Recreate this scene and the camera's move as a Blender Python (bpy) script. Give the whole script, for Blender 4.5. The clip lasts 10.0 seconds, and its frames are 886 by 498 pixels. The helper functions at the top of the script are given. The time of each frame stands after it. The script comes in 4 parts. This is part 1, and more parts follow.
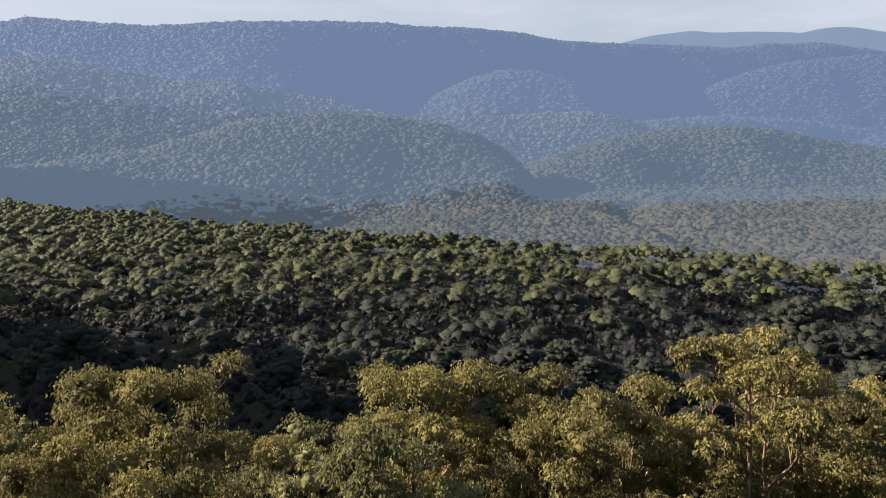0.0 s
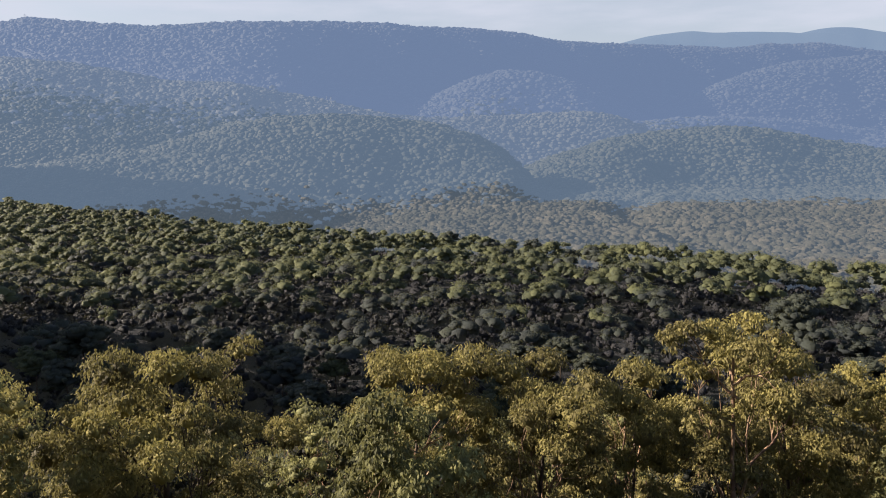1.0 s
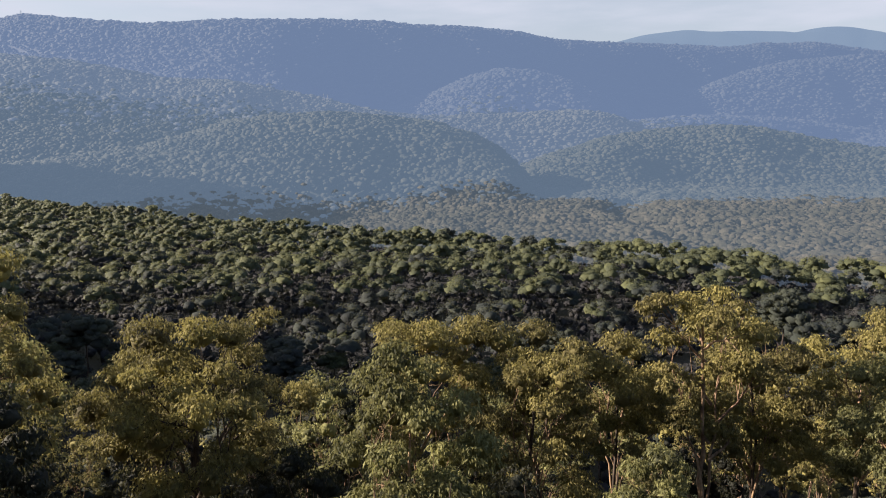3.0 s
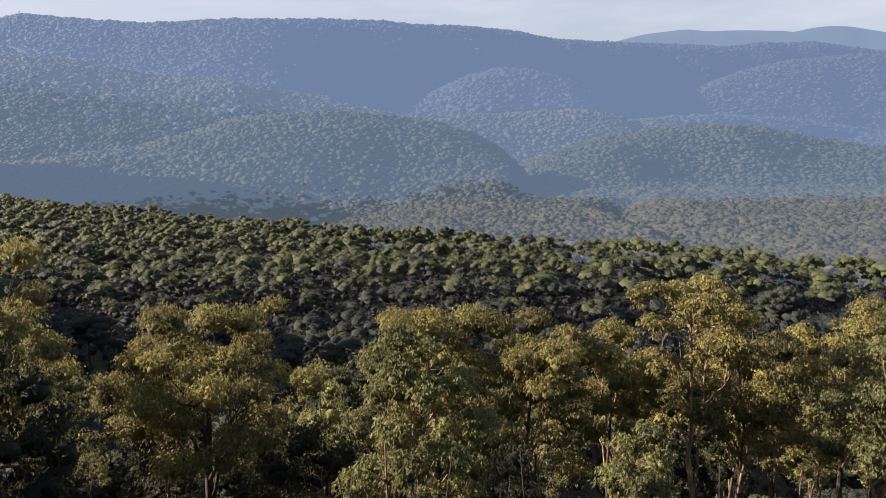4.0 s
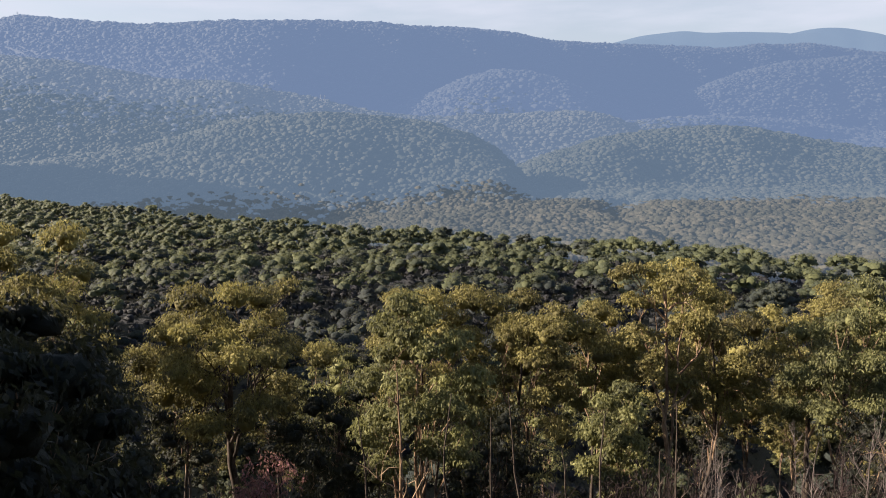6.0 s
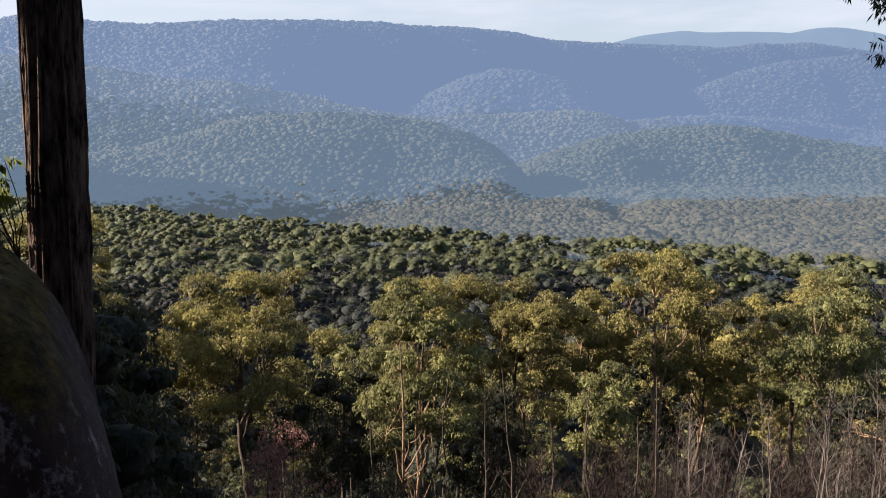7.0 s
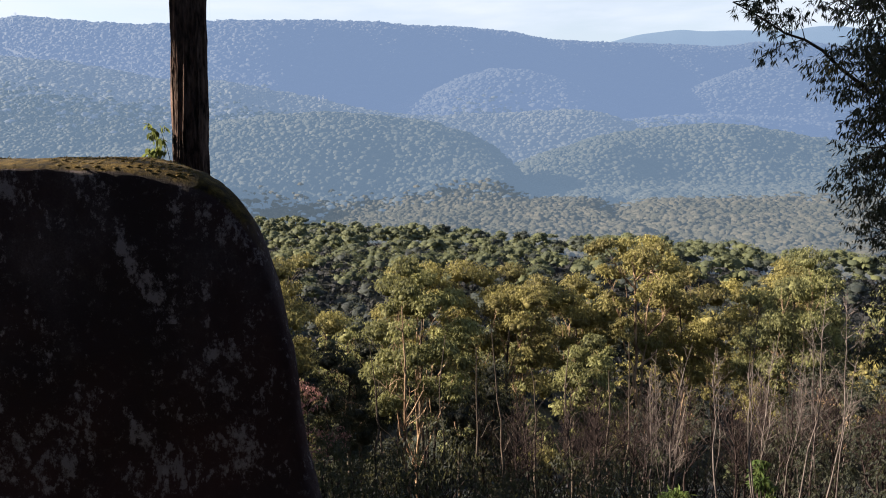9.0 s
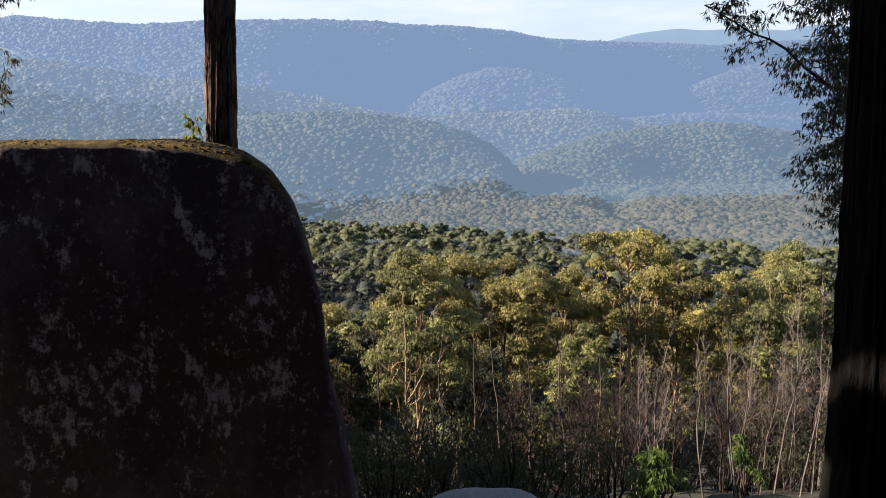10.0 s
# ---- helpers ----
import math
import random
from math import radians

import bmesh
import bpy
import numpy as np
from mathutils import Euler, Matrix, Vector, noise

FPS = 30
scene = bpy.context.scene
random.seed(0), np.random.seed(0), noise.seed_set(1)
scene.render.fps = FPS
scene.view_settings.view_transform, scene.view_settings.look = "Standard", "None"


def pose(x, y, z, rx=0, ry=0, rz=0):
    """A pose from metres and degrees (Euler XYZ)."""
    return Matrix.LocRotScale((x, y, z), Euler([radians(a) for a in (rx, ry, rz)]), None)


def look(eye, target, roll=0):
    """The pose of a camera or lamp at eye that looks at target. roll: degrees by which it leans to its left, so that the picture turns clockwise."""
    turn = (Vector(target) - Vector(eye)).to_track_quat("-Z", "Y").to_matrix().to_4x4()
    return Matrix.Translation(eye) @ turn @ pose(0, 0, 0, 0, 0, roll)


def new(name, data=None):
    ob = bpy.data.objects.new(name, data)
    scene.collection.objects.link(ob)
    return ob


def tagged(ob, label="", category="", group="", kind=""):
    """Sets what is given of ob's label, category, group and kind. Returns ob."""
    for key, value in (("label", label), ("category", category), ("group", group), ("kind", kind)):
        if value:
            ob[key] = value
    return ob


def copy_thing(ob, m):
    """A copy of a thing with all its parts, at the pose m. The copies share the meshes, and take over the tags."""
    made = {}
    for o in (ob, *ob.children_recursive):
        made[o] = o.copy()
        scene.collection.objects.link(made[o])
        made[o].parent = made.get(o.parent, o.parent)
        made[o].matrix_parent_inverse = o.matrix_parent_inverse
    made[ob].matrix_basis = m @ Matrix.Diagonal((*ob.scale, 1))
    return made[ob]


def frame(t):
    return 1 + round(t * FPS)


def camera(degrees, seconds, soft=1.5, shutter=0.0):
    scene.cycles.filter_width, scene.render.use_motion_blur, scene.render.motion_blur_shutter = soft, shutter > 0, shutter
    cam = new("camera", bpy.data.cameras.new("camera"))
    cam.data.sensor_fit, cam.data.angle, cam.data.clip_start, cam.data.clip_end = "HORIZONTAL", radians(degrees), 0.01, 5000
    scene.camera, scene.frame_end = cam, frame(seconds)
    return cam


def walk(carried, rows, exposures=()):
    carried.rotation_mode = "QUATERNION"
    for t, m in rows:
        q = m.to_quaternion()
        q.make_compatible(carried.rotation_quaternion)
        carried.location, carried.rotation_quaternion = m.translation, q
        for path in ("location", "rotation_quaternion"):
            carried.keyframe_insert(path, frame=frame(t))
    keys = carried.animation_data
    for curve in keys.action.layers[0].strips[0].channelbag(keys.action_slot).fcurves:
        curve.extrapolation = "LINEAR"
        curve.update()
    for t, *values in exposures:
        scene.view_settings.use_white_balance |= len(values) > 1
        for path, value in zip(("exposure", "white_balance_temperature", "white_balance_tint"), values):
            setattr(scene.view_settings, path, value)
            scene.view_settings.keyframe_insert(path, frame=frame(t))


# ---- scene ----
cam = camera(64.0, 10.0, soft=1.0)
PATH = [
    (0, (0.302, 6.828, 0.048), (0.304, 8.808, -0.228), -0.2),
    (0.5, (0.258, 5.995, -0.041), (0.26, 7.976, -0.318), -0.2),
    (1, (0.203, 5.138, -0.13), (0.206, 7.119, -0.406), -0.2),
    (1.5, (0.167, 4.268, -0.224), (0.171, 6.249, -0.501), -0.2),
    (2, (0.1, 3.445, -0.317), (0.107, 5.426, -0.594), -0.2),
    (2.5, (0.044, 2.63, -0.4), (0.055, 4.611, -0.68), -0.1),
    (4, (-0.099, 0.279, -0.686), (-0.083, 2.259, -0.968), -0.1),
    (4.5, (-0.142, -0.554, -0.768), (-0.124, 1.426, -1.051), -0.1),
    (5, (-0.189, -1.455, -0.851), (-0.169, 0.525, -1.134), -0.0),
    (5.5, (-0.18, -2.304, -0.956), (-0.16, -0.324, -1.239), -0.1),
    (5.7, (-0.185, -2.663, -0.978), (-0.164, -0.683, -1.256), -0.1),
    (6.8, (-0.217, -4.817, -1.227), (-0.194, -2.836, -1.507), -0.1),
    (7, (-0.18, -5.205, -1.233), (-0.158, -3.225, -1.512), -0.1),
    (7.5, (-0.163, -6.055, -1.315), (-0.139, -4.074, -1.593), -0.2),
    (8, (-0.135, -6.893, -1.406), (-0.11, -4.913, -1.684), -0.3),
    (8.5, (-0.109, -7.667, -1.474), (-0.084, -5.687, -1.754), -0.3),
    (9, (-0.124, -8.35, -1.556), (-0.098, -6.37, -1.836), -0.3),
    (9.5, (-0.145, -8.974, -1.642), (-0.116, -6.994, -1.922), -0.4),
    (10, (-0.165, -9.562, -1.721), (-0.134, -7.582, -2.003), -0.4),
]
walk(cam, [(t, look(eye, target, roll)) for t, eye, target, roll in PATH], exposures=[(0, 1.28, 6300, 15), (5.5, 1.36, 6280, 15), (7.0, 1.54, 6320, 13), (8.5, 1.68, 6280, 12), (10, 1.79, 6300, 11)])

# ---- sky and sun ----
TO_SUN = Vector((-0.88, 0.10, 0.38)).normalized()
world = bpy.data.worlds.new("sky")
scene.world = world
world.use_nodes = True
wn, wl = world.node_tree.nodes, world.node_tree.links
wn.clear()
sky = wn.new("ShaderNodeTexSky")
sky.sky_type = "NISHITA"
sky.sun_disc = False
sky.sun_elevation = math.asin(TO_SUN.z)
sky.sun_rotation = math.atan2(TO_SUN.x, TO_SUN.y)
sky.air_density, sky.dust_density, sky.ozone_density = 1.2, 1.5, 1.5
# thin bright cloud low over the ranges
coords = wn.new("ShaderNodeTexCoord")
stretch = wn.new("ShaderNodeMapping")
stretch.inputs["Scale"].default_value = (1.6, 1.6, 9.0)
puffs = wn.new("ShaderNodeTexNoise")
puffs.inputs["Scale"].default_value = 2.2
puffs.inputs["Detail"].default_value = 6.0
puffs.inputs["Roughness"].default_value = 0.55
thick = wn.new("ShaderNodeMapRange")
thick.inputs["From Min"].default_value, thick.inputs["From Max"].default_value = 0.36, 0.66
thick.inputs["To Min"].default_value, thick.inputs["To Max"].default_value = 0.55, 1.0
cloud = wn.new("ShaderNodeMix")
cloud.data_type = "RGBA"
cloud.inputs["B"].default_value = (5.15, 5.45, 6.0, 1)
out_sky, back = wn.new("ShaderNodeOutputWorld"), wn.new("ShaderNodeBackground")
back.inputs["Strength"].default_value = 0.054
wl.new(coords.outputs["Generated"], stretch.inputs["Vector"])
wl.new(stretch.outputs["Vector"], puffs.inputs["Vector"])
wl.new(puffs.outputs["Fac"], thick.inputs["Value"])
split, low, veil = wn.new("ShaderNodeSeparateXYZ"), wn.new("ShaderNodeMapRange"), wn.new("ShaderNodeMath")
low.interpolation_type, veil.operation = "SMOOTHSTEP", "MULTIPLY"
low.inputs["From Min"].default_value, low.inputs["From Max"].default_value = 0.50, 0.18
wl.new(coords.outputs["Generated"], split.inputs["Vector"])
wl.new(split.outputs["Z"], low.inputs["Value"])
wl.new(low.outputs["Result"], veil.inputs[0])
wl.new(thick.outputs["Result"], veil.inputs[1])
wl.new(veil.outputs["Value"], cloud.inputs["Factor"])
wl.new(sky.outputs["Color"], cloud.inputs["A"])
wl.new(cloud.outputs["Result"], back.inputs["Color"])
wl.new(back.outputs["Background"], out_sky.inputs["Surface"])

sun = new("sun", bpy.data.lights.new("sun", "SUN"))
sun.data.energy, sun.data.angle, sun.data.color = 5.0, radians(0.6), (1.0, 0.87, 0.68)
sun.matrix_world = look(TO_SUN * 100, (0, 0, 0))


# ---- materials ----
def nodes_of(name):
    m = bpy.data.materials.new(name)
    m.use_nodes = True
    n, l = m.node_tree.nodes, m.node_tree.links
    return m, n, l, n["Principled BSDF"], n["Material Output"]


def noise_node(n, l, vector, scale, detail=4.0, rough=0.55):
    t = n.new("ShaderNodeTexNoise")
    t.inputs["Scale"].default_value, t.inputs["Detail"].default_value, t.inputs["Roughness"].default_value = scale, detail, rough
    l.new(vector, t.inputs["Vector"])
    return t.outputs["Fac"]


def ramp_node(n, l, value, stops):
    r = n.new("ShaderNodeValToRGB")
    while len(r.color_ramp.elements) < len(stops):
        r.color_ramp.elements.new(0.5)
    for e, (p, c) in zip(r.color_ramp.elements, stops):
        e.position, e.color = p, (*c, 1)
    l.new(value, r.inputs["Fac"])
    return r.outputs["Color"]


def blend_node(n, l, a, b, fac, kind="MIX"):
    m = n.new("ShaderNodeMix")
    m.data_type, m.blend_type = "RGBA", kind
    for socket, v in ((m.inputs["A"], a), (m.inputs["B"], b)):
        if isinstance(v, tuple):
            socket.default_value = (*v, 1)
        else:
            l.new(v, socket)
    if isinstance(fac, float):
        m.inputs["Factor"].default_value = fac
    else:
        l.new(fac, m.inputs["Factor"])
    return m.outputs["Result"]


def add_node(n, l, a, b, kind="ADD"):
    m = n.new("ShaderNodeMath")
    m.operation = kind
    for socket, v in ((m.inputs[0], a), (m.inputs[1], b)):
        if isinstance(v, float):
            socket.default_value = v
        else:
            l.new(v, socket)
    return m.outputs[0]


def bump_node(n, l, value, b, strength, distance, lift=0.0):
    """Relief. lift: leans a leafy mass's shading normals up and sunward, so that it lights more evenly."""
    k = n.new("ShaderNodeBump")
    k.inputs["Strength"].default_value, k.inputs["Distance"].default_value = strength, distance
    l.new(value, k.inputs["Height"])
    if lift:
        g, m = n.new("ShaderNodeNewGeometry"), n.new("ShaderNodeMix")
        m.data_type = "VECTOR"
        m.inputs["Factor"].default_value = lift
        l.new(g.outputs["Normal"], m.inputs[4])
        m.inputs[5].default_value = (-0.45, -0.05, 0.89)
        v = n.new("ShaderNodeVectorMath")
        v.operation = "NORMALIZE"
        l.new(m.outputs[1], v.inputs[0])
        l.new(v.outputs[0], k.inputs["Normal"])
    l.new(k.outputs["Normal"], b.inputs["Normal"])


def foliage(name, dark, mid, light, through_light=0.2, patch=0.15, rough=0.68, relief=0.12, lift=0.0):
    """Leaves: colour varies leaf by leaf, branch by branch and tree by tree, and light shines through."""
    m, n, l, b, o = nodes_of(name)
    g, info = n.new("ShaderNodeNewGeometry"), n.new("ShaderNodeObjectInfo")
    big = noise_node(n, l, g.outputs["Position"], patch, 2.0)
    v = add_node(n, l, add_node(n, l, g.outputs["Random Per Island"], 0.36, "MULTIPLY"), add_node(n, l, big, 0.4, "MULTIPLY"))
    v = add_node(n, l, v, add_node(n, l, info.outputs["Random"], 0.25, "MULTIPLY"))
    c = ramp_node(n, l, v, [(0.24, dark), (0.5, mid), (0.78, light)])
    l.new(c, b.inputs["Base Color"])
    b.inputs["Roughness"].default_value = rough
    b.inputs["Specular IOR Level"].default_value = 0.25
    bump_node(n, l, noise_node(n, l, g.outputs["Position"], 2.5, 5.0, 0.75), b, 0.9, relief, lift)
    t, mix = n.new("ShaderNodeBsdfTranslucent"), n.new("ShaderNodeMixShader")
    l.new(blend_node(n, l, c, (1.0, 0.95, 0.35), 0.12), t.inputs["Color"])
    mix.inputs["Fac"].default_value = through_light
    l.new(b.outputs["BSDF"], mix.inputs[1])
    l.new(t.outputs["BSDF"], mix.inputs[2])
    l.new(mix.outputs["Shader"], o.inputs["Surface"])
    return m


def canopy(name, dark, mid, light, patch, rough=0.85, haze_glow=None):
    """Woods seen from far off: closed crowns whose colour drifts from stand to stand. The emission stands in for the
    haze of distance.
    """
    m, n, l, b, o = nodes_of(name)
    g = n.new("ShaderNodeNewGeometry")
    big = noise_node(n, l, g.outputs["Position"], patch, 4.0)
    fine = noise_node(n, l, g.outputs["Position"], 0.35, 3.0)
    v = add_node(n, l, add_node(n, l, g.outputs["Random Per Island"], 0.42, "MULTIPLY"), add_node(n, l, big, 0.6, "MULTIPLY"))
    v = add_node(n, l, v, add_node(n, l, fine, 0.25, "MULTIPLY"))
    c = ramp_node(n, l, v, [(0.36, dark), (0.62, mid), (0.88, light)])
    l.new(c, b.inputs["Base Color"])
    b.inputs["Roughness"].default_value = rough
    b.inputs["Specular IOR Level"].default_value = 0.1
    bump_node(n, l, noise_node(n, l, g.outputs["Position"], 0.20, 4.0, 0.6), b, 0.6, 4.0, 0.4)
    # bluish emission in place of hazy air
    if haze_glow:
        b.inputs["Emission Color"].default_value = (*haze_glow, 1)
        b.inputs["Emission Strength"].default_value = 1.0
    return m


def bark(name, dark, light, streak, furrow=0.02, rough=0.9, patchy=None):
    m, n, l, b, o = nodes_of(name)
    tc, mp = n.new("ShaderNodeTexCoord"), n.new("ShaderNodeMapping")
    mp.inputs["Scale"].default_value = (1, 1, 0.24)
    l.new(tc.outputs["Object"], mp.inputs["Vector"])
    fib = noise_node(n, l, mp.outputs["Vector"], streak, 5.0, 0.65)
    c = ramp_node(n, l, fib, [(0.36, dark), (0.64, light)])
    if patchy:
        spot = noise_node(n, l, tc.outputs["Object"], 1.6, 4.0)
        c = blend_node(n, l, c, patchy, ramp_node(n, l, spot, [(0.46, (0, 0, 0)), (0.6, (1, 1, 1))]))
    l.new(c, b.inputs["Base Color"])
    b.inputs["Roughness"].default_value = rough
    b.inputs["Specular IOR Level"].default_value = 0.12
    bump_node(n, l, fib, b, 1.0, furrow)
    return m


def litter(name):
    m, n, l, b, o = nodes_of(name)
    g = n.new("ShaderNodeNewGeometry")
    fine, big = noise_node(n, l, g.outputs["Position"], 9.0, 6.0, 0.7), noise_node(n, l, g.outputs["Position"], 0.35, 4.0)
    c = ramp_node(n, l, fine, [(0.3, (0.012, 0.009, 0.006)), (0.55, (0.026, 0.019, 0.012)), (0.75, (0.06, 0.043, 0.028))])
    c = blend_node(n, l, c, (0.022, 0.03, 0.012), ramp_node(n, l, big, [(0.45, (0, 0, 0)), (0.6, (1, 1, 1))]))
    l.new(c, b.inputs["Base Color"])
    b.inputs["Roughness"].default_value = 0.95
    bump_node(n, l, fine, b, 1.0, 0.06)
    return m


def granite(name, moss=True):
    """Old granite: dark film, ashy lichen patches and, on upward faces, moss."""
    m, n, l, b, o = nodes_of(name)
    tc, g = n.new("ShaderNodeTexCoord"), n.new("ShaderNodeNewGeometry")
    p = tc.outputs["Object"]
    run = n.new("ShaderNodeMapping")
    run.inputs["Scale"].default_value = (1.0, 1.0, 0.62)
    l.new(p, run.inputs["Vector"])
    grain = noise_node(n, l, p, 60.0, 4.0, 0.7)
    film = noise_node(n, l, run.outputs["Vector"], 1.1, 6.0, 0.6)
    crust = noise_node(n, l, run.outputs["Vector"], 5.2, 8.0, 0.78)
    stone = (0.125, 0.094, 0.094) if moss else (0.42, 0.41, 0.40)
    c = blend_node(n, l, (0.30, 0.27, 0.26) if not moss else (0.075, 0.048, 0.049), stone, ramp_node(n, l, grain, [(0.35, (0, 0, 0)), (0.7, (1, 1, 1))]))
    if moss:
        c = blend_node(n, l, c, (0.048, 0.030, 0.031), ramp_node(n, l, film, [(0.36, (0, 0, 0)), (0.52, (1, 1, 1))]))
        patch = add_node(n, l, crust, add_node(n, l, noise_node(n, l, p, 0.8, 3.0), 0.35, "MULTIPLY"))
        patch = add_node(n, l, patch, add_node(n, l, add_node(n, l, noise_node(n, l, p, 17.0, 5.0, 0.7), 0.5, "SUBTRACT"), 0.34, "MULTIPLY"))
        # runs of lichen down the face
        at = n.new("ShaderNodeSeparateXYZ")
        l.new(p, at.inputs["Vector"])
        for foot, slant, width, gain in ((2.68, -0.571, 0.17, 0.115), (2.43, -0.19, 0.18, 0.03), (0.2, 0.0, 0.95, 0.048)):
            d = add_node(n, l, add_node(n, l, at.outputs["X"], foot, "SUBTRACT"), add_node(n, l, at.outputs["Z"], slant, "MULTIPLY"), "SUBTRACT")
            d = add_node(n, l, add_node(n, l, d, d, "MULTIPLY"), width * width, "DIVIDE")
            d = add_node(n, l, add_node(n, l, 1.0, d, "SUBTRACT"), 0.0, "MAXIMUM")
            if gain > 0.1:
                d = add_node(n, l, d, add_node(n, l, at.outputs["Z"], 1.55, "GREATER_THAN"), "MULTIPLY")
            patch = add_node(n, l, patch, add_node(n, l, d, gain, "MULTIPLY"))
        fleck = noise_node(n, l, p, 13.0, 6.0, 0.8)
        c = blend_node(n, l, c, (0.15, 0.12, 0.122), ramp_node(n, l, fleck, [(0.56, (0, 0, 0)), (0.66, (1, 1, 1))]))
        c = blend_node(n, l, c, (0.078, 0.036, 0.035), ramp_node(n, l, noise_node(n, l, p, 0.7, 3.0), [(0.45, (0, 0, 0)), (0.65, (0.7, 0.7, 0.7))]))
        c = blend_node(n, l, c, (0.35, 0.285, 0.285), ramp_node(n, l, patch, [(0.765, (0, 0, 0)), (0.84, (1, 1, 1))]))
        speck = add_node(n, l, noise_node(n, l, run.outputs["Vector"], 11.0, 6.0, 0.7), add_node(n, l, noise_node(n, l, p, 0.75, 2.0), 0.6, "MULTIPLY"))
        c = blend_node(n, l, c, (0.27, 0.215, 0.22), ramp_node(n, l, speck, [(0.955, (0, 0, 0)), (1.0, (1, 1, 1))]))
        up = n.new("ShaderNodeSeparateXYZ")
        l.new(g.outputs["Normal"], up.inputs["Vector"])
        soft = add_node(n, l, up.outputs["Z"], add_node(n, l, crust, 0.5, "MULTIPLY"))
        green = ramp_node(n, l, noise_node(n, l, p, 11.0, 6.0, 0.75), [(0.36, (0.012, 0.008, 0.004)), (0.5, (0.066, 0.041, 0.008)), (0.66, (0.16, 0.100, 0.020))])
        c = blend_node(n, l, c, green, ramp_node(n, l, soft, [(0.62, (0, 0, 0)), (0.82, (1, 1, 1))]))
    l.new(c, b.inputs["Base Color"])
    b.inputs["Roughness"].default_value = 0.92
    b.inputs["Specular IOR Level"].default_value = 0.15
    bump_node(n, l, add_node(n, l, crust, add_node(n, l, grain, 0.25, "MULTIPLY")), b, 0.9, 0.05)
    return m


LEAF_OLIVE = foliage("olive_gum_leaves", (0.085, 0.073, 0.036), (0.212, 0.182, 0.068), (0.355, 0.308, 0.100), 0.28, 0.4)
LEAF_GREEN = foliage("green_gum_leaves", (0.055, 0.058, 0.031), (0.172, 0.171, 0.072), (0.335, 0.324, 0.130), 0.32, 0.4)
LEAF_FRESH = foliage("fresh_green_leaves", (0.032, 0.056, 0.015), (0.070, 0.108, 0.025), (0.118, 0.16, 0.042), 0.4)
# Gum leaves with shade put into their colour, for trees and shrubs in shade
LEAF_SHADED = foliage("shaded_gum_leaves", (0.014, 0.015, 0.013), (0.028, 0.030, 0.022), (0.054, 0.056, 0.036))
# Dull brownish scrub, its colour lowered further for the understory's shade
LEAF_DULL = foliage("dull_shaded_scrub_leaves", (0.013, 0.011, 0.010), (0.025, 0.021, 0.016), (0.046, 0.039, 0.028), 0.2)
LEAF_GREY = foliage("grey_thin_leaves", (0.045, 0.044, 0.038), (0.085, 0.080, 0.070), (0.14, 0.13, 0.115), 0.15, 0.03, relief=0.6)
LEAF_RED = foliage("rusty_dry_leaves", (0.17, 0.070, 0.075), (0.34, 0.15, 0.155), (0.48, 0.25, 0.26), 0.3)
# Plateau leaves: the bluish haze is mixed into their colour
WOODS_NEAR = foliage("haze_tinted_plateau_leaves", (0.041, 0.049, 0.042), (0.077, 0.089, 0.052), (0.136, 0.145, 0.066), 0.34, 0.03, relief=0.3, lift=0.3)
# Gully gums and scrub: the gully's hazy blue shade is in their colour
WOODS_SHADED = foliage("shade_tinted_gully_leaves", (0.027, 0.033, 0.037), (0.049, 0.058, 0.050), (0.086, 0.094, 0.062), 0.32, 0.03, relief=0.3, lift=0.15)
SCRUB = foliage("shade_tinted_scrub_leaves", (0.020, 0.021, 0.026), (0.036, 0.036, 0.041), (0.066, 0.066, 0.062), 0.1, 0.06, relief=0.6)
# The last colour of each far wood is its haze, given off as emission
WOODS_VALLEY = canopy("valley_canopy", (0.030, 0.030, 0.019), (0.048, 0.045, 0.030), (0.068, 0.061, 0.042), 0.008, haze_glow=(0.023, 0.030, 0.040))
WOODS_FLAT = canopy("far_valley_canopy", (0.026, 0.026, 0.018), (0.041, 0.038, 0.027), (0.059, 0.052, 0.038), 0.008, haze_glow=(0.030, 0.040, 0.050))
WOODS_HILL = canopy("hill_canopy", (0.016, 0.018, 0.013), (0.027, 0.028, 0.021), (0.038, 0.037, 0.027), 0.006, haze_glow=(0.046, 0.066, 0.091))
WOODS_SLOPE = canopy("far_slope_canopy", (0.020, 0.021, 0.016), (0.031, 0.032, 0.026), (0.044, 0.043, 0.033), 0.005, haze_glow=(0.058, 0.081, 0.117))
WOODS_RANGE = canopy("range_canopy", (0.012, 0.013, 0.012), (0.018, 0.020, 0.018), (0.027, 0.027, 0.022), 0.003, haze_glow=(0.063, 0.089, 0.139))
WOODS_FAR = canopy("farthest_range_canopy", (0.013, 0.016, 0.017), (0.018, 0.022, 0.022), (0.027, 0.029, 0.029), 0.002, haze_glow=(0.086, 0.121, 0.171))
# Far grass and pylon steel take a haze emission like the woods around them
GRASS_FAR = canopy("hazed_far_grass", (0.096, 0.092, 0.064), (0.128, 0.120, 0.084), (0.160, 0.148, 0.104), 0.01, haze_glow=(0.054, 0.075, 0.113))
STEEL = canopy("hazed_weathered_steel", (0.10, 0.105, 0.11), (0.13, 0.135, 0.14), (0.16, 0.165, 0.17), 0.2, 0.6, haze_glow=(0.045, 0.063, 0.09))
BARK_DARK = bark("stringy_bark", (0.008, 0.006, 0.006), (0.19, 0.12, 0.095), 16.0, 0.05)
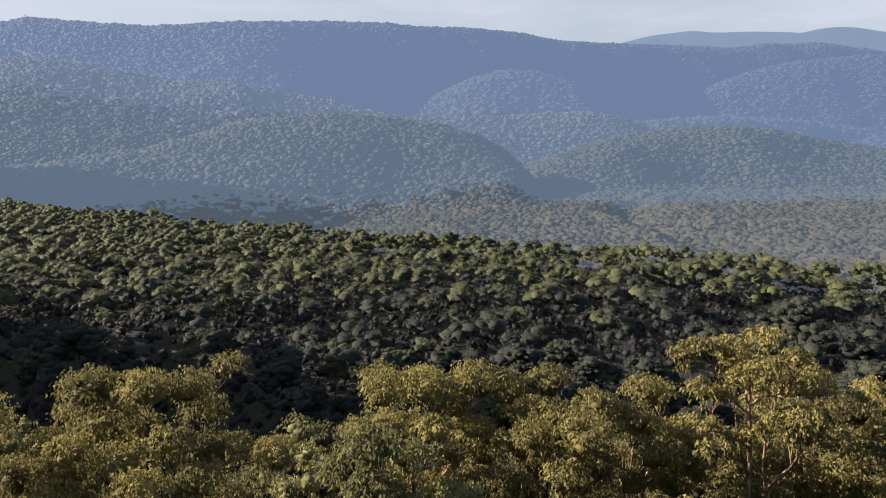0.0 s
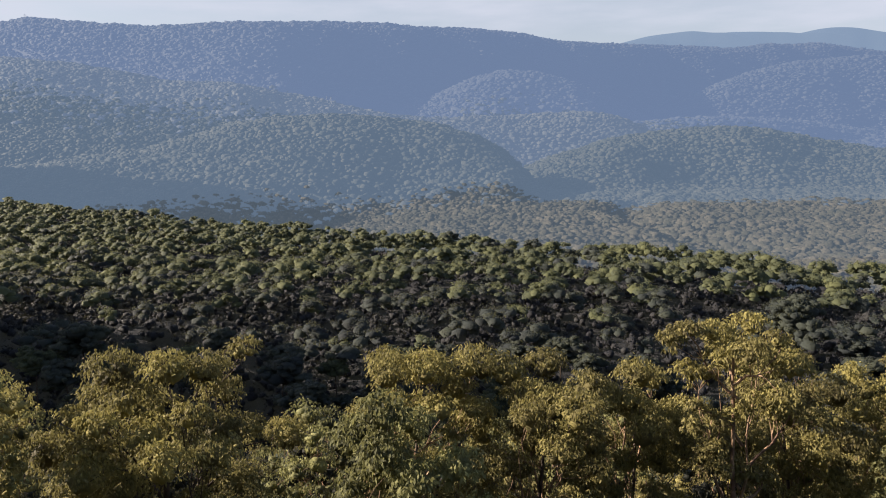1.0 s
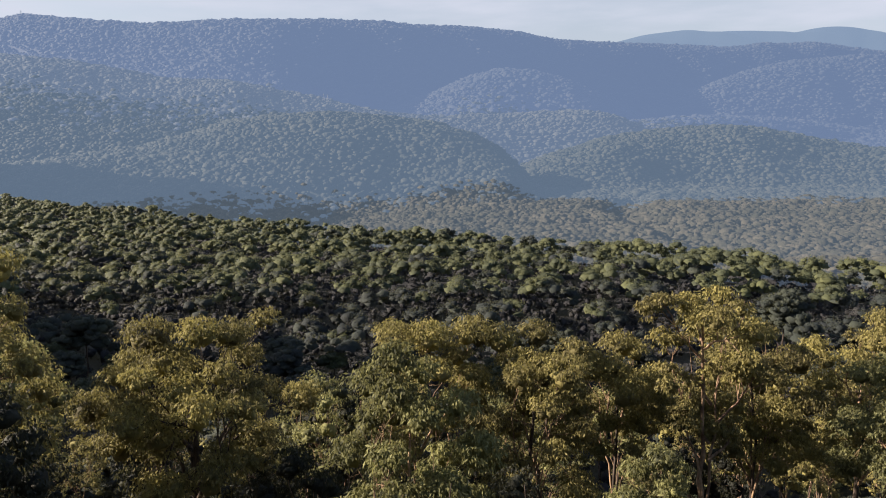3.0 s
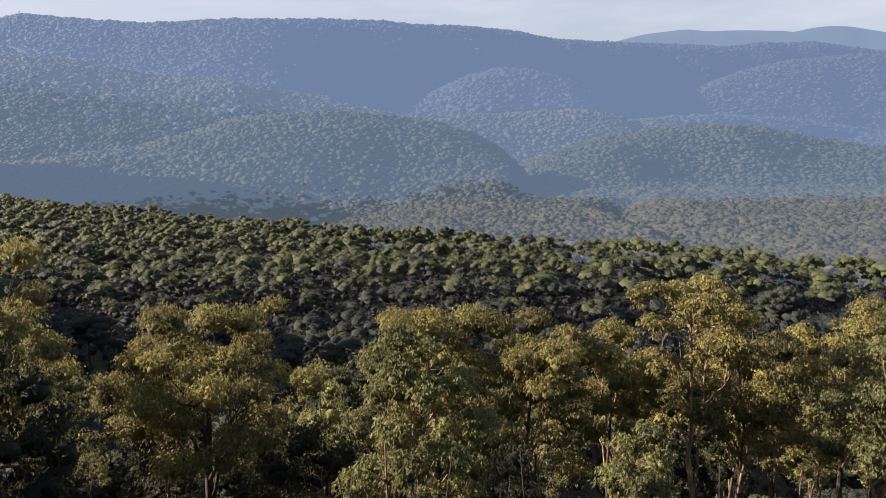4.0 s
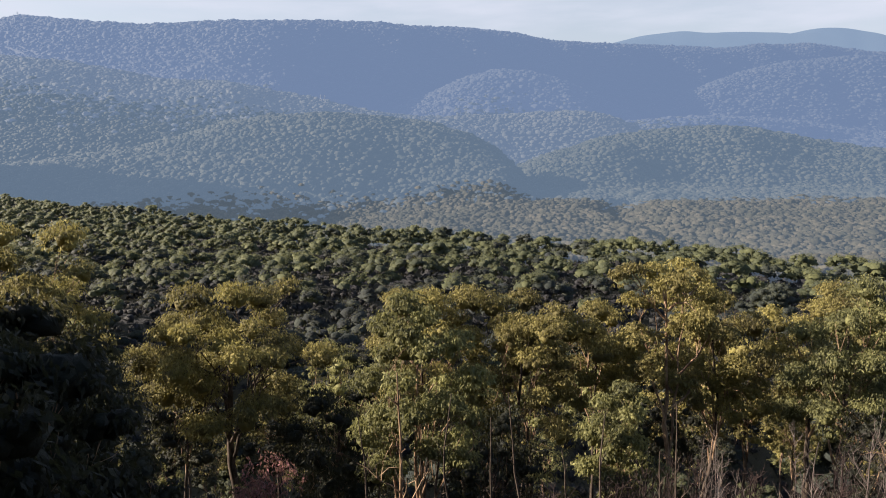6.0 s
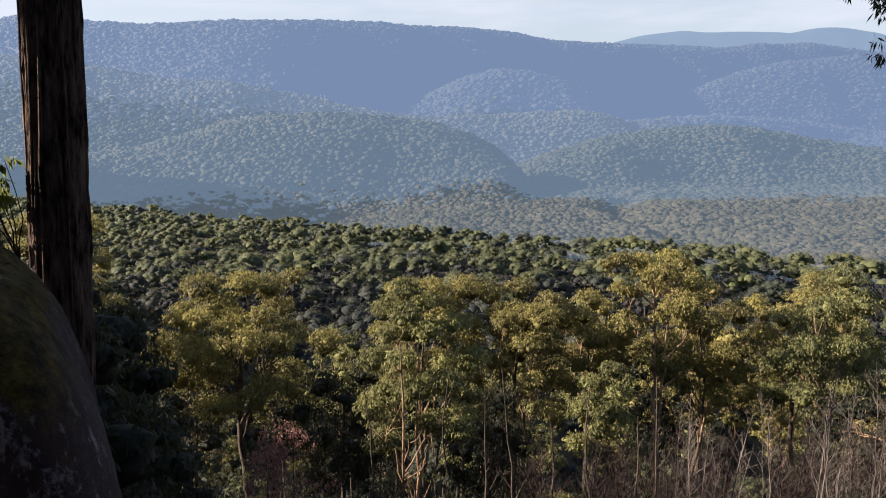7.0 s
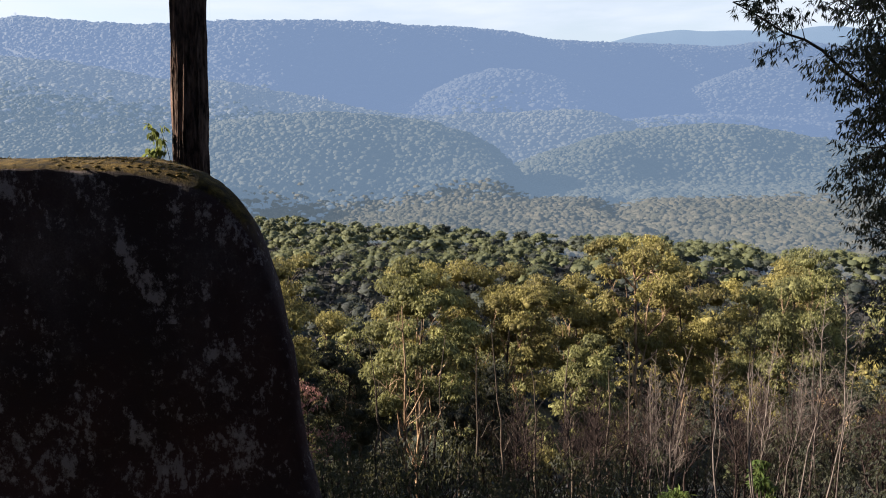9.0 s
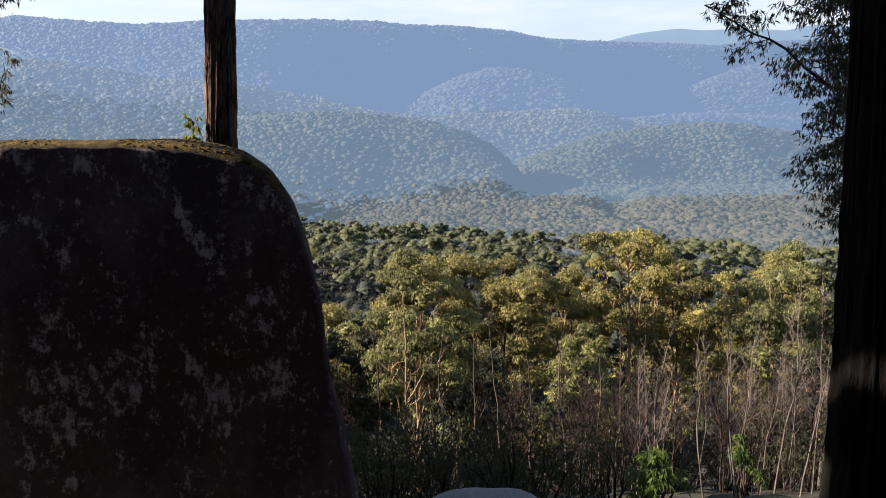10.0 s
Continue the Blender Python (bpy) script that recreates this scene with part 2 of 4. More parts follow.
# Near-black bark: the trunk's full shadow is put into its colour
BARK_SHADED = bark("shaded_stringy_bark", (0.003, 0.0026, 0.0026), (0.006, 0.005, 0.005), 14.0, 0.05)
BARK_GUM = bark("smooth_gum_bark", (0.20, 0.13, 0.08), (0.46, 0.32, 0.20), 5.0, 0.006, 0.6, (0.16, 0.10, 0.07))
BARK_GREY = bark("grey_trunk_bark", (0.03, 0.024, 0.02), (0.13, 0.10, 0.08), 8.0, 0.02)
BARK_DEAD = bark("weathered_dead_wood", (0.065, 0.050, 0.047), (0.20, 0.165, 0.15), 9.0, 0.004)
BARK_TWIG = bark("dry_twigs", (0.018, 0.013, 0.013), (0.062, 0.043, 0.040), 9.0, 0.002)
LITTER = litter("leaf_litter")
MOSS = foliage("dry_golden_moss", (0.036, 0.024, 0.007), (0.115, 0.074, 0.015), (0.22, 0.142, 0.030), 0.1, 2.0, 0.9, relief=0.05)
GRANITE = granite("mossy_granite")
GRANITE_PALE = granite("pale_granite", False)

# ---- land ----
def waves(x, y, size, seed, count=7):
    """Soft rolling noise of about -1 to 1, made of crossing waves."""
    rng = np.random.default_rng(seed)
    total = 0.0
    for k in range(count):
        a = rng.uniform(0, 2 * math.pi)
        f = 2 * math.pi / (size * rng.uniform(0.6, 1.6))
        total = total + np.sin((x * math.cos(a) + y * math.sin(a)) * f + rng.uniform(0, 6.28))
    return total / math.sqrt(count) * 0.8


def hill(x, y, cx, cy, sx, sy, h, turn=0.0):
    c, s = math.cos(radians(turn)), math.sin(radians(turn))
    u, v = (x - cx) * c + (y - cy) * s, -(x - cx) * s + (y - cy) * c
    return h * np.exp(-(u / sx) ** 2 - (v / sy) ** 2)


def ease(v, a, b):
    s = np.clip((v - a) / (b - a), 0, 1)
    return s * s * (3 - 2 * s)


def past_edge(x, y):
    """Metres beyond the plateau's far edge."""
    return y - (345 - 0.56 * x - 0.0004 * x * x * np.sign(x))


# Crest lines of the ridges round the valley: (bearing as x / y, depth y, height of the crest)
RANGE = ((-0.604, 2350, 394), (-0.557, 2300, 402), (-0.480, 2230, 374), (-0.396, 2150, 349), (-0.296, 2070, 345), (-0.219, 2080, 349), (-0.142, 2170, 365), (-0.065, 2260, 369),
         (0.012, 2350, 374), (0.059, 2420, 384), (0.113, 2500, 380), (0.167, 2580, 366), (0.244, 2700, 374), (0.322, 2800, 382), (0.391, 2880, 384), (0.453, 2950, 407), (0.515, 3020, 422), (0.607, 3150, 405))
FAR_RANGE = ((-0.1, 4300, 450), (0.167, 4300, 575), (0.244, 4300, 630), (0.283, 4300, 660), (0.359, 4300, 690), (0.460, 4300, 675), (0.536, 4300, 705), (0.604, 4300, 700))
LONG_SPUR = ((-0.607, 1450, 176), (-0.492, 1450, 160), (-0.377, 1450, 131), (-0.283, 1450, 124), (-0.175, 1450, 98), (-0.105, 1450, 71), (-0.027, 1450, 50), (0.052, 1450, 0), (0.12, 1450, -60))
LEFT_HILL = ((-0.621, 950, -38), (-0.517, 970, -21), (-0.421, 990, -6), (-0.357, 1000, 10), (-0.278, 1010, 32), (-0.215, 1010, 38), (-0.128, 1010, 41), (-0.058, 1010, 35), (0.005, 1000, 26),
             (0.052, 990, 10), (0.092, 970, -10), (0.13, 950, -50), (0.18, 950, -120))
RIGHT_HILL = ((0.03, 1100, -110), (0.116, 1100, -36), (0.171, 1110, -14), (0.233, 1130, 8), (0.311, 1140, 22), (0.390, 1150, 28), (0.453, 1150, 23), (0.508, 1150, 12), (0.564, 1140, 0), (0.619, 1130, -10))
BACK_HILL = ((-0.2, 1450, 0), (-0.113, 1450, 43), (-0.003, 1450, 53), (0.075, 1450, 59), (0.146, 1450, 65), (0.200, 1450, 67), (0.240, 1450, 59), (0.272, 1440, 41), (0.328, 1430, 0), (0.4, 1430, -80))
LOW_RIDGE = ((0.1, 1530, -40), (0.170, 1600, 17), (0.248, 1680, 50), (0.326, 1760, 67), (0.405, 1840, 72), (0.499, 1930, 67), (0.617, 2050, 38))
SHOULDER = ((-0.16, 1950, 20), (-0.06, 1950, 92), (-0.003, 1950, 142), (0.05, 1950, 186), (0.09, 1950, 203), (0.137, 1950, 194), (0.176, 1950, 172), (0.25, 1950, 110), (0.35, 1950, 20))
FAR_SHOULDER = ((0.25, 2560, 90), (0.36, 2560, 200), (0.42, 2560, 258), (0.49, 2570, 296), (0.555, 2580, 314), (0.61, 2580, 316), (0.8, 2580, 280))
BEARINGS = np.linspace(-1.6, 1.6, 1281)


def crest(points, soft=0.012):
    """Depth and height of a crest for every bearing, the corners between its points rounded off."""
    p = np.array(points)
    k = np.exp(-(np.arange(-24, 25) * 0.0025 / soft) ** 2)
    k /= k.sum()
    return [np.convolve(np.pad(np.interp(BEARINGS, p[:, 0], p[:, c]), 24, mode="edge"), k, "valid") for c in (1, 2)]


# crest, width of the near side, width of the far side, foot
RIDGES = [(crest(RANGE), 430, 420, -180), (crest(FAR_RANGE), 700, 500, -250), (crest(LONG_SPUR), 420, 200, -170), (crest(LEFT_HILL), 235, 190, -170),
          (crest(RIGHT_HILL), 220, 230, -170), (crest(BACK_HILL), 260, 200, -170), (crest(LOW_RIDGE), 300, 220, -170),
          (crest(SHOULDER), 380, 200, -170), (crest(FAR_SHOULDER), 260, 300, -170)]


def land(x, y):
    """Height of the bare ground."""
    # hillside under the camera, falling to a gully, and the wooded plateau beyond it
    z = np.interp(y, [-4900, -400, -60, -14, -6, -2, 3, 10, 32, 60, 88, 106, 118, 150, 200, 240],
                  [160, 90, 12, -3.2, -4.8, -6.0, -8.6, -12, -23, -36, -54, -66, -70, -66, -56, -53])
    # the plateau's far edge, and the valley behind it
    edge = past_edge(x, y)
    z = z - 30 * ease(edge, -10, 130)
    z = z - 16 * ease(edge, -10, 130) * ease(-x, -60, 160)
    z = z + 20 * ease(y, 500, 950) * ease(x, -260, 60) + 32 * ease(y, 950, 1700)
    z = z + ease(y, 130, 200) * 1.5 * waves(x, y, 70, 5)
    # a creek cutting through the valley floor
    creek = 205 + 0.10 * (y - 600) + 22 * np.sin(y / 70)
    z = z - 15 * np.exp(-((x - creek) / 24) ** 2) * ease(y, 480, 560) * (1 - ease(y, 760, 900))
    # a spur beside the gully, added out of view to cast shade over it
    z = z + hill(x, y, -235, 172, 75, 38, 138)
    # hills and ranges behind the valley, the higher one showing
    bearing = np.clip(x / np.maximum(y, 260.0), -1.6, 1.6)
    rough = 9 * waves(x, y, 330, 3) + 5 * waves(x, y, 150, 4)
    total = np.exp(z / 9)
    for (depth, height), near, far, foot in RIDGES:
        d, h = np.interp(bearing, BEARINGS, depth), np.interp(bearing, BEARINGS, height)
        u = (y - d) / np.where(y < d, near, far)
        side = np.clip(np.abs(u) * 1.6, 0, 1)
        big = 1.2 + 0.8 * ease(d, 1900, 2200)
        total = total + np.exp(np.minimum((foot + (h - foot) * np.exp(-u * u) + side * rough * big) / 9, 600))
    z = np.where(y > 420, 9 * np.log(total), z)
    # a height beyond the valley's side, added out of view to shade the left hill's foot
    z = z + hill(x, y, -790, 862, 130, 92, 275)
    return z

# ---- mesh helpers ----
class Geo:
    """Gathers points and faces for one mesh."""

    def __init__(self):
        self.v, self.f, self.s, self.count = [], [], [], 0

    def add(self, points, faces, smooth=False):
        self.s.append(np.full(len(faces), smooth))
        self.v.append(np.asarray(points, float))
        self.f.append((np.asarray(faces) + self.count))
        self.count += len(points)

    def mesh(self, name, material, smooth=False):
        me = bpy.data.meshes.new(name)
        pts = np.concatenate(self.v)
        loops = np.concatenate([f.ravel() for f in self.f])
        sizes = np.concatenate([np.full(len(f), f.shape[1]) for f in self.f])
        me.vertices.add(len(pts))
        me.vertices.foreach_set("co", pts.ravel())
        me.loops.add(len(loops))
        me.loops.foreach_set("vertex_index", loops.astype(np.int32))
        me.polygons.add(len(sizes))
        me.polygons.foreach_set("loop_start", np.r_[0, np.cumsum(sizes)[:-1]].astype(np.int32))
        me.polygons.foreach_set("use_smooth", np.concatenate(self.s) | smooth)
        me.update(calc_edges=True)
        me.validate()
        me.materials.append(material)
        return me


def part(name, data, parent, label=""):
    ob = new(name, data)
    ob.parent = parent
    return tagged(ob, label)


def thing(name, place, label, category, group="", turn=0.0):
    ob = new(name)
    ob.empty_display_size = 0.3
    ob.matrix_basis = pose(*place, 0, 0, turn)
    return tagged(ob, label, category, group)


def tube(geo, line, radii, sides=6, rough=0.0, rng=None):
    """A tapering round limb along a line of points."""
    line = np.asarray(line, float)
    way = np.gradient(line, axis=0)
    way /= np.linalg.norm(way, axis=1)[:, None] + 1e-9
    ref = np.array([0.31, 0.95, 0.05])
    a = np.cross(way, ref)
    a /= np.linalg.norm(a, axis=1)[:, None] + 1e-9
    b = np.cross(way, a)
    turn = np.linspace(0, 2 * math.pi, sides, endpoint=False)
    r = np.asarray(radii, float)[:, None] * np.ones(sides)
    if rough:
        r = r * (1 + rough * rng.normal(size=r.shape))
    ring = line[:, None] + r[..., None] * (np.cos(turn)[None, :, None] * a[:, None] + np.sin(turn)[None, :, None] * b[:, None])
    n = len(line)
    i = np.arange(n - 1)[:, None] * sides
    k = np.arange(sides)[None, :]
    kn = (k + 1) % sides
    faces = np.stack([i + k, i + kn, i + kn + sides, i + k + sides], -1).reshape(-1, 4)
    geo.add(ring.reshape(-1, 3), faces)


def bend(a, b, rng, wobble=0.08, steps=6, lift=0.0):
    """A gently crooked line from a to b."""
    a, b = np.asarray(a, float), np.asarray(b, float)
    t = np.linspace(0, 1, steps)[:, None]
    span = np.linalg.norm(b - a)
    line = a + (b - a) * t
    off = np.cumsum(rng.normal(size=(steps, 3)), axis=0) * wobble * span / steps
    line += off * np.sin(t * math.pi) + np.array([0, 0, lift * span]) * np.sin(t * math.pi)
    return line


def unit(v):
    return v / (np.linalg.norm(v, axis=-1, keepdims=True) + 1e-9)


def hanging_leaves(geo, rng, centre, radius, count, length, width, cap=0.65):
    """A clump of drooping leaves, thickest on its domed top, gathered in tufts."""
    centre = np.asarray(centre, float)
    tufts = max(4, int(count / 5))
    d = unit(rng.normal(size=(tufts, 3)))
    d[:, 2] = np.where(rng.random(tufts) < cap, np.abs(d[:, 2]), d[:, 2])
    spot = d * radius * rng.uniform(0.6, 1.0, (tufts, 1)) * np.array([1, 1, 0.8])
    own = rng.integers(0, tufts, count)
    off = unit(rng.normal(size=(count, 3))) * rng.uniform(0.2, 1.0, (count, 1)) * radius * 0.24
    off[:, 2] = np.abs(off[:, 2]) * 0.8
    p = centre + spot[own] + off
    go = unit(d[own] * np.array([0.25, 0.25, 0.1]) + unit(off) * 0.15 + rng.normal(size=(count, 3)) * 0.42 + np.array([0, 0, -0.95]))
    side = unit(np.cross(go, d[own] + rng.normal(size=(count, 3)) * 0.9))
    ln, w = length * rng.uniform(0.6, 1.3, (count, 1)), width * rng.uniform(0.7, 1.3, (count, 1))
    q = np.stack([p, p + go * ln * 0.45 + side * w, p + go * ln, p + go * ln * 0.45 - side * w], 1).reshape(-1, 3)
    geo.add(q, np.arange(len(q)).reshape(-1, 4))


def leaf_sprays(geo, rng, centre, radius, count, size, loose=0.8, flat=0.8):
    """A clump as seen from far off: small sprays of leaves lying along its rounded top."""
    d = unit(rng.normal(size=(count, 3)))
    d[:, 2] = np.where(rng.random(count) < 0.8, np.abs(d[:, 2]), d[:, 2])
    radius = np.asarray(radius, float).reshape(-1, 1)
    p = np.asarray(centre) + d * radius * rng.uniform(0.82, 1.15, (count, 1)) * np.array([1, 1, flat])
    nrm = unit(d + rng.normal(size=(count, 3)) * loose)
    s = unit(np.cross(nrm, rng.normal(size=(count, 3))))
    u = np.cross(nrm, s)
    a, b = size * rng.uniform(0.6, 1.1, (count, 1)), size * rng.uniform(0.5, 0.9, (count, 1))
    q = np.stack([p - s * a - u * b * 0.5, p + s * a - u * b * 0.5, p + u * b], 1).reshape(-1, 3)
    geo.add(q, np.arange(len(q)).reshape(-1, 3))


ICO = unit(np.array([(a, b * 1.618, 0) for a in (-1, 1) for b in (-1, 1)] + [(0, a, b * 1.618) for a in (-1, 1) for b in (-1, 1)]
                    + [(b * 1.618, 0, a) for a in (-1, 1) for b in (-1, 1)]))
ICO_FACES = np.array([(a, b, c) for a in range(12) for b in range(a + 1, 12) for c in range(b + 1, 12)
                      if max(np.linalg.norm(ICO[a] - ICO[b]), np.linalg.norm(ICO[b] - ICO[c]), np.linalg.norm(ICO[a] - ICO[c])) < 1.1])
ICO_FACES = np.array([f if np.dot(np.cross(ICO[f[1]] - ICO[f[0]], ICO[f[2]] - ICO[f[0]]), ICO[f[0]]) > 0 else f[[0, 2, 1]] for f in ICO_FACES])


FAR_FACES = np.array([f for f in ICO_FACES if ICO[f].mean(0)[2] > -0.3])
CAP_FACES = np.array([f for f in ICO_FACES if ICO[f].mean(0)[2] > 0.05])
DOME_FACES = np.array([f for f in ICO_FACES if ICO[f].mean(0)[2] > -0.5])


def lumps(geo, rng, centres, radii, flat=0.75, jitter=0.16, faces=ICO_FACES, smooth=True):
    """The closed, twiggy inside of leaf clumps: one uneven lump each."""
    centres = np.asarray(centres, float).reshape(-1, 3)
    radii = np.asarray(radii, float).reshape(-1, 1, 1)
    n = len(centres)
    a = rng.uniform(0, 6.28, n)
    c, s = np.cos(a)[:, None], np.sin(a)[:, None]
    p = np.stack([ICO[:, 0] * c - ICO[:, 1] * s, ICO[:, 0] * s + ICO[:, 1] * c, np.repeat(ICO[None, :, 2], n, 0) * flat], -1)
    p = p * radii * (1 + jitter * rng.normal(size=(n, 12, 1))) + centres[:, None]
    geo.add(p.reshape(-1, 3), (np.arange(n)[:, None, None] * 12 + faces[None]).reshape(-1, 3), smooth)


def clump_core(geo, rng, centre, radius):
    """The close inside of one leaf clump: a few small lumps."""
    d = unit(rng.normal(size=(5, 3))) * radius * np.array([0.5, 0.5, 0.36])
    lumps(geo, rng, np.asarray(centre) + d, radius * rng.uniform(0.4, 0.62, 5), 0.8, 0.2)


def crown_points(rng, count, rx, rz, hollow=0.55, gap=0.0):
    """Places of leaf clumps in a domed, uneven crown, no two nearer than gap; z from -1 to 1 times rz."""
    out, turn = [], rng.uniform(0, 6)
    for k in range(count * 30):
        d = unit(rng.normal(size=3))
        if d[2] < -0.75:
            continue
        squash = 1 + 0.22 * math.sin(3 * math.atan2(d[1], d[0]) + turn)
        p = d * rng.uniform(hollow, 1.0) * np.array([rx * squash, rx * squash, rz])
        if all(np.linalg.norm(p - q) > gap for q in out):
            out.append(p)
        if len(out) == count:
            break
    return np.array(out)


def gum_tree(name, place, height, rx, rz, clumps, per, leaf, label, leaf_mat, seed, bark_mat=None, limb_mat=None,
             lean=(0, 0), clump_r=0.95, leaf_w=0.38, trunk_r=0.16, limbs=7, group="", hollow=0.5, cap=0.74, core=0.66, gap=1.38, fork=(5, 11)):
    """A eucalypt: crooked trunk, forking limbs with twigs, clumps of hanging leaves."""
    rng = np.random.default_rng(seed)
    root = thing(name, place, label, "tree", group)
    mid = np.array([lean[0], lean[1], height - rz])
    pts = crown_points(rng, clumps, rx - clump_r * 0.5, rz - clump_r * 0.4, hollow, clump_r * gap) + mid
    pts[:, 2] = np.minimum(pts[:, 2], height - clump_r * 0.6)
    # trunk up into the crown
    trunk = Geo()
    top = mid + np.array([rng.normal() * 0.3, rng.normal() * 0.3, rz * 0.35])
    line = bend((0, 0, -0.4), top, rng, 0.10, 12)
    fall = np.linspace(1, 0.28, 12)
    fall[0] *= 1.5
    tube(trunk, line, trunk_r * fall, 9, 0.05, rng)
    part("trunk", trunk.mesh("trunk", bark_mat or BARK_GREY, True), root)
    # limbs gather the clumps by direction
    aim = np.arctan2(pts[:, 1] - mid[1], pts[:, 0] - mid[0]) + rng.uniform(0, 6.28)
    bins = np.floor((aim % (2 * math.pi)) / (2 * math.pi) * limbs).astype(int)
    for k in range(limbs):
        own = pts[bins == k]
        if not len(own):
            continue
        limb, leaves = Geo(), Geo()
        start = line[int(rng.integers(*fork))]
        end = own.mean(0) * 0.75 + start * 0.25
        way = bend(start, end, rng, 0.22, 7, 0.08)
        tube(limb, way, trunk_r * np.linspace(0.42, 0.16, 7), 6, 0.05, rng)
        for c in own:
            tw = bend(way[int(rng.integers(3, 7))], c, rng, 0.25, 5, 0.05)
            tube(limb, tw, trunk_r * np.linspace(0.16, 0.05, 5), 4)
            for j in range(2):
                tip = c + unit(rng.normal(size=3)) * clump_r * 0.7
                tube(limb, bend(tw[3], tip, rng, 0.2, 3), trunk_r * np.array([0.07, 0.05, 0.03]), 3)
        bough = part("limb", limb.mesh("limb", limb_mat or BARK_GUM, True), root)
        for c in own:
            r = clump_r * rng.uniform(0.65, 1.25)
            hanging_leaves(leaves, rng, c, r, int(per * (r / clump_r) ** 2), leaf, leaf * leaf_w * 0.5, cap)
            if core:
                clump_core(leaves, rng, c - np.array([0, 0, r * 0.1]), r * core)
        part("foliage", leaves.mesh("foliage", leaf_mat), bough)
    return root


def bush(name, place, rx, height, per, leaf, label, leaf_mat, seed, clumps=9, category="shrub", group="", leaf_w=0.3, core=0):
    """A shrub: several stems from one foot and a rounded leafy head."""
    rng = np.random.default_rng(seed)
    root = thing(name, place, label, category, group)
    wood, leaves = Geo(), Geo()
    pts = crown_points(rng, clumps, rx, height * 0.42, 0.35) + np.array([0, 0, height * 0.56])
    for k, c in enumerate(pts):
        tube(wood, bend((rng.normal() * 0.08, rng.normal() * 0.08, -0.2), c, rng, 0.25, 6), np.linspace(0.045, 0.012, 6), 4)
        r = rx * rng.uniform(0.38, 0.62)
        hanging_leaves(leaves, rng, c, r, int(per * 1.3), leaf, leaf * leaf_w * 0.5, 0.5)
        if core:
            lumps(leaves, rng, c, r * core)
    part("stem", wood.mesh("stem", BARK_TWIG, True), root)
    part("crown", leaves.mesh("crown", leaf_mat), root)
    return root


def dead_sapling(name, place, height, label, seed, branches=14, mat=None, group="", spread=0.35, thick=0.026, split=True):
    """A bare dead sapling: one pale stem with steep thin branches."""
    rng = np.random.default_rng(seed)
    root = thing(name, place, label, "dead tree", group)
    stem, twigs = Geo(), Geo()
    top = np.array([rng.normal() * 0.05 * height, rng.normal() * 0.05 * height, height])
    line = bend((0, 0, -0.3), top, rng, 0.10, 10)
    tube(stem, line, thick * np.linspace(1.1, 0.22, 10), 6, 0.04, rng)
    part("stem", stem.mesh("stem", mat or BARK_DEAD, True), root)
    for k in range(branches):
        t = rng.uniform(0.35, 0.97)
        i = min(8, int(t * 9))
        a = line[i] + (line[i + 1] - line[i]) * (t * 9 - i)
        turn = rng.uniform(0, 6.28)
        ln = height * spread * rng.uniform(0.4, 1.0) * (1.15 - t)
        b = a + ln * np.array([math.cos(turn) * 0.6, math.sin(turn) * 0.6, rng.uniform(0.5, 1.1)])
        w = bend(a, b, rng, 0.2, 5)
        if split:
            twigs = Geo()
        tube(twigs, w, thick * np.linspace(0.34, 0.1, 5), 4)
        for j in range(3):
            c = w[int(rng.integers(1, 4))]
            d = c + ln * 0.45 * np.array([rng.normal() * 0.5, rng.normal() * 0.5, rng.uniform(0.3, 1.0)])
            tube(twigs, bend(c, d, rng, 0.2, 3), thick * np.array([0.16, 0.12, 0.07]), 3)
        if split:
            part("branch", twigs.mesh("branch", mat or BARK_DEAD, True), root)
    if not split:
        tagged(part("brush", twigs.mesh("brush", mat or BARK_DEAD, True), root), kind="stuff")
    return root


def ground_at(x, y):
    return float(land(np.array([float(x)]), np.array([float(y)]))[0])


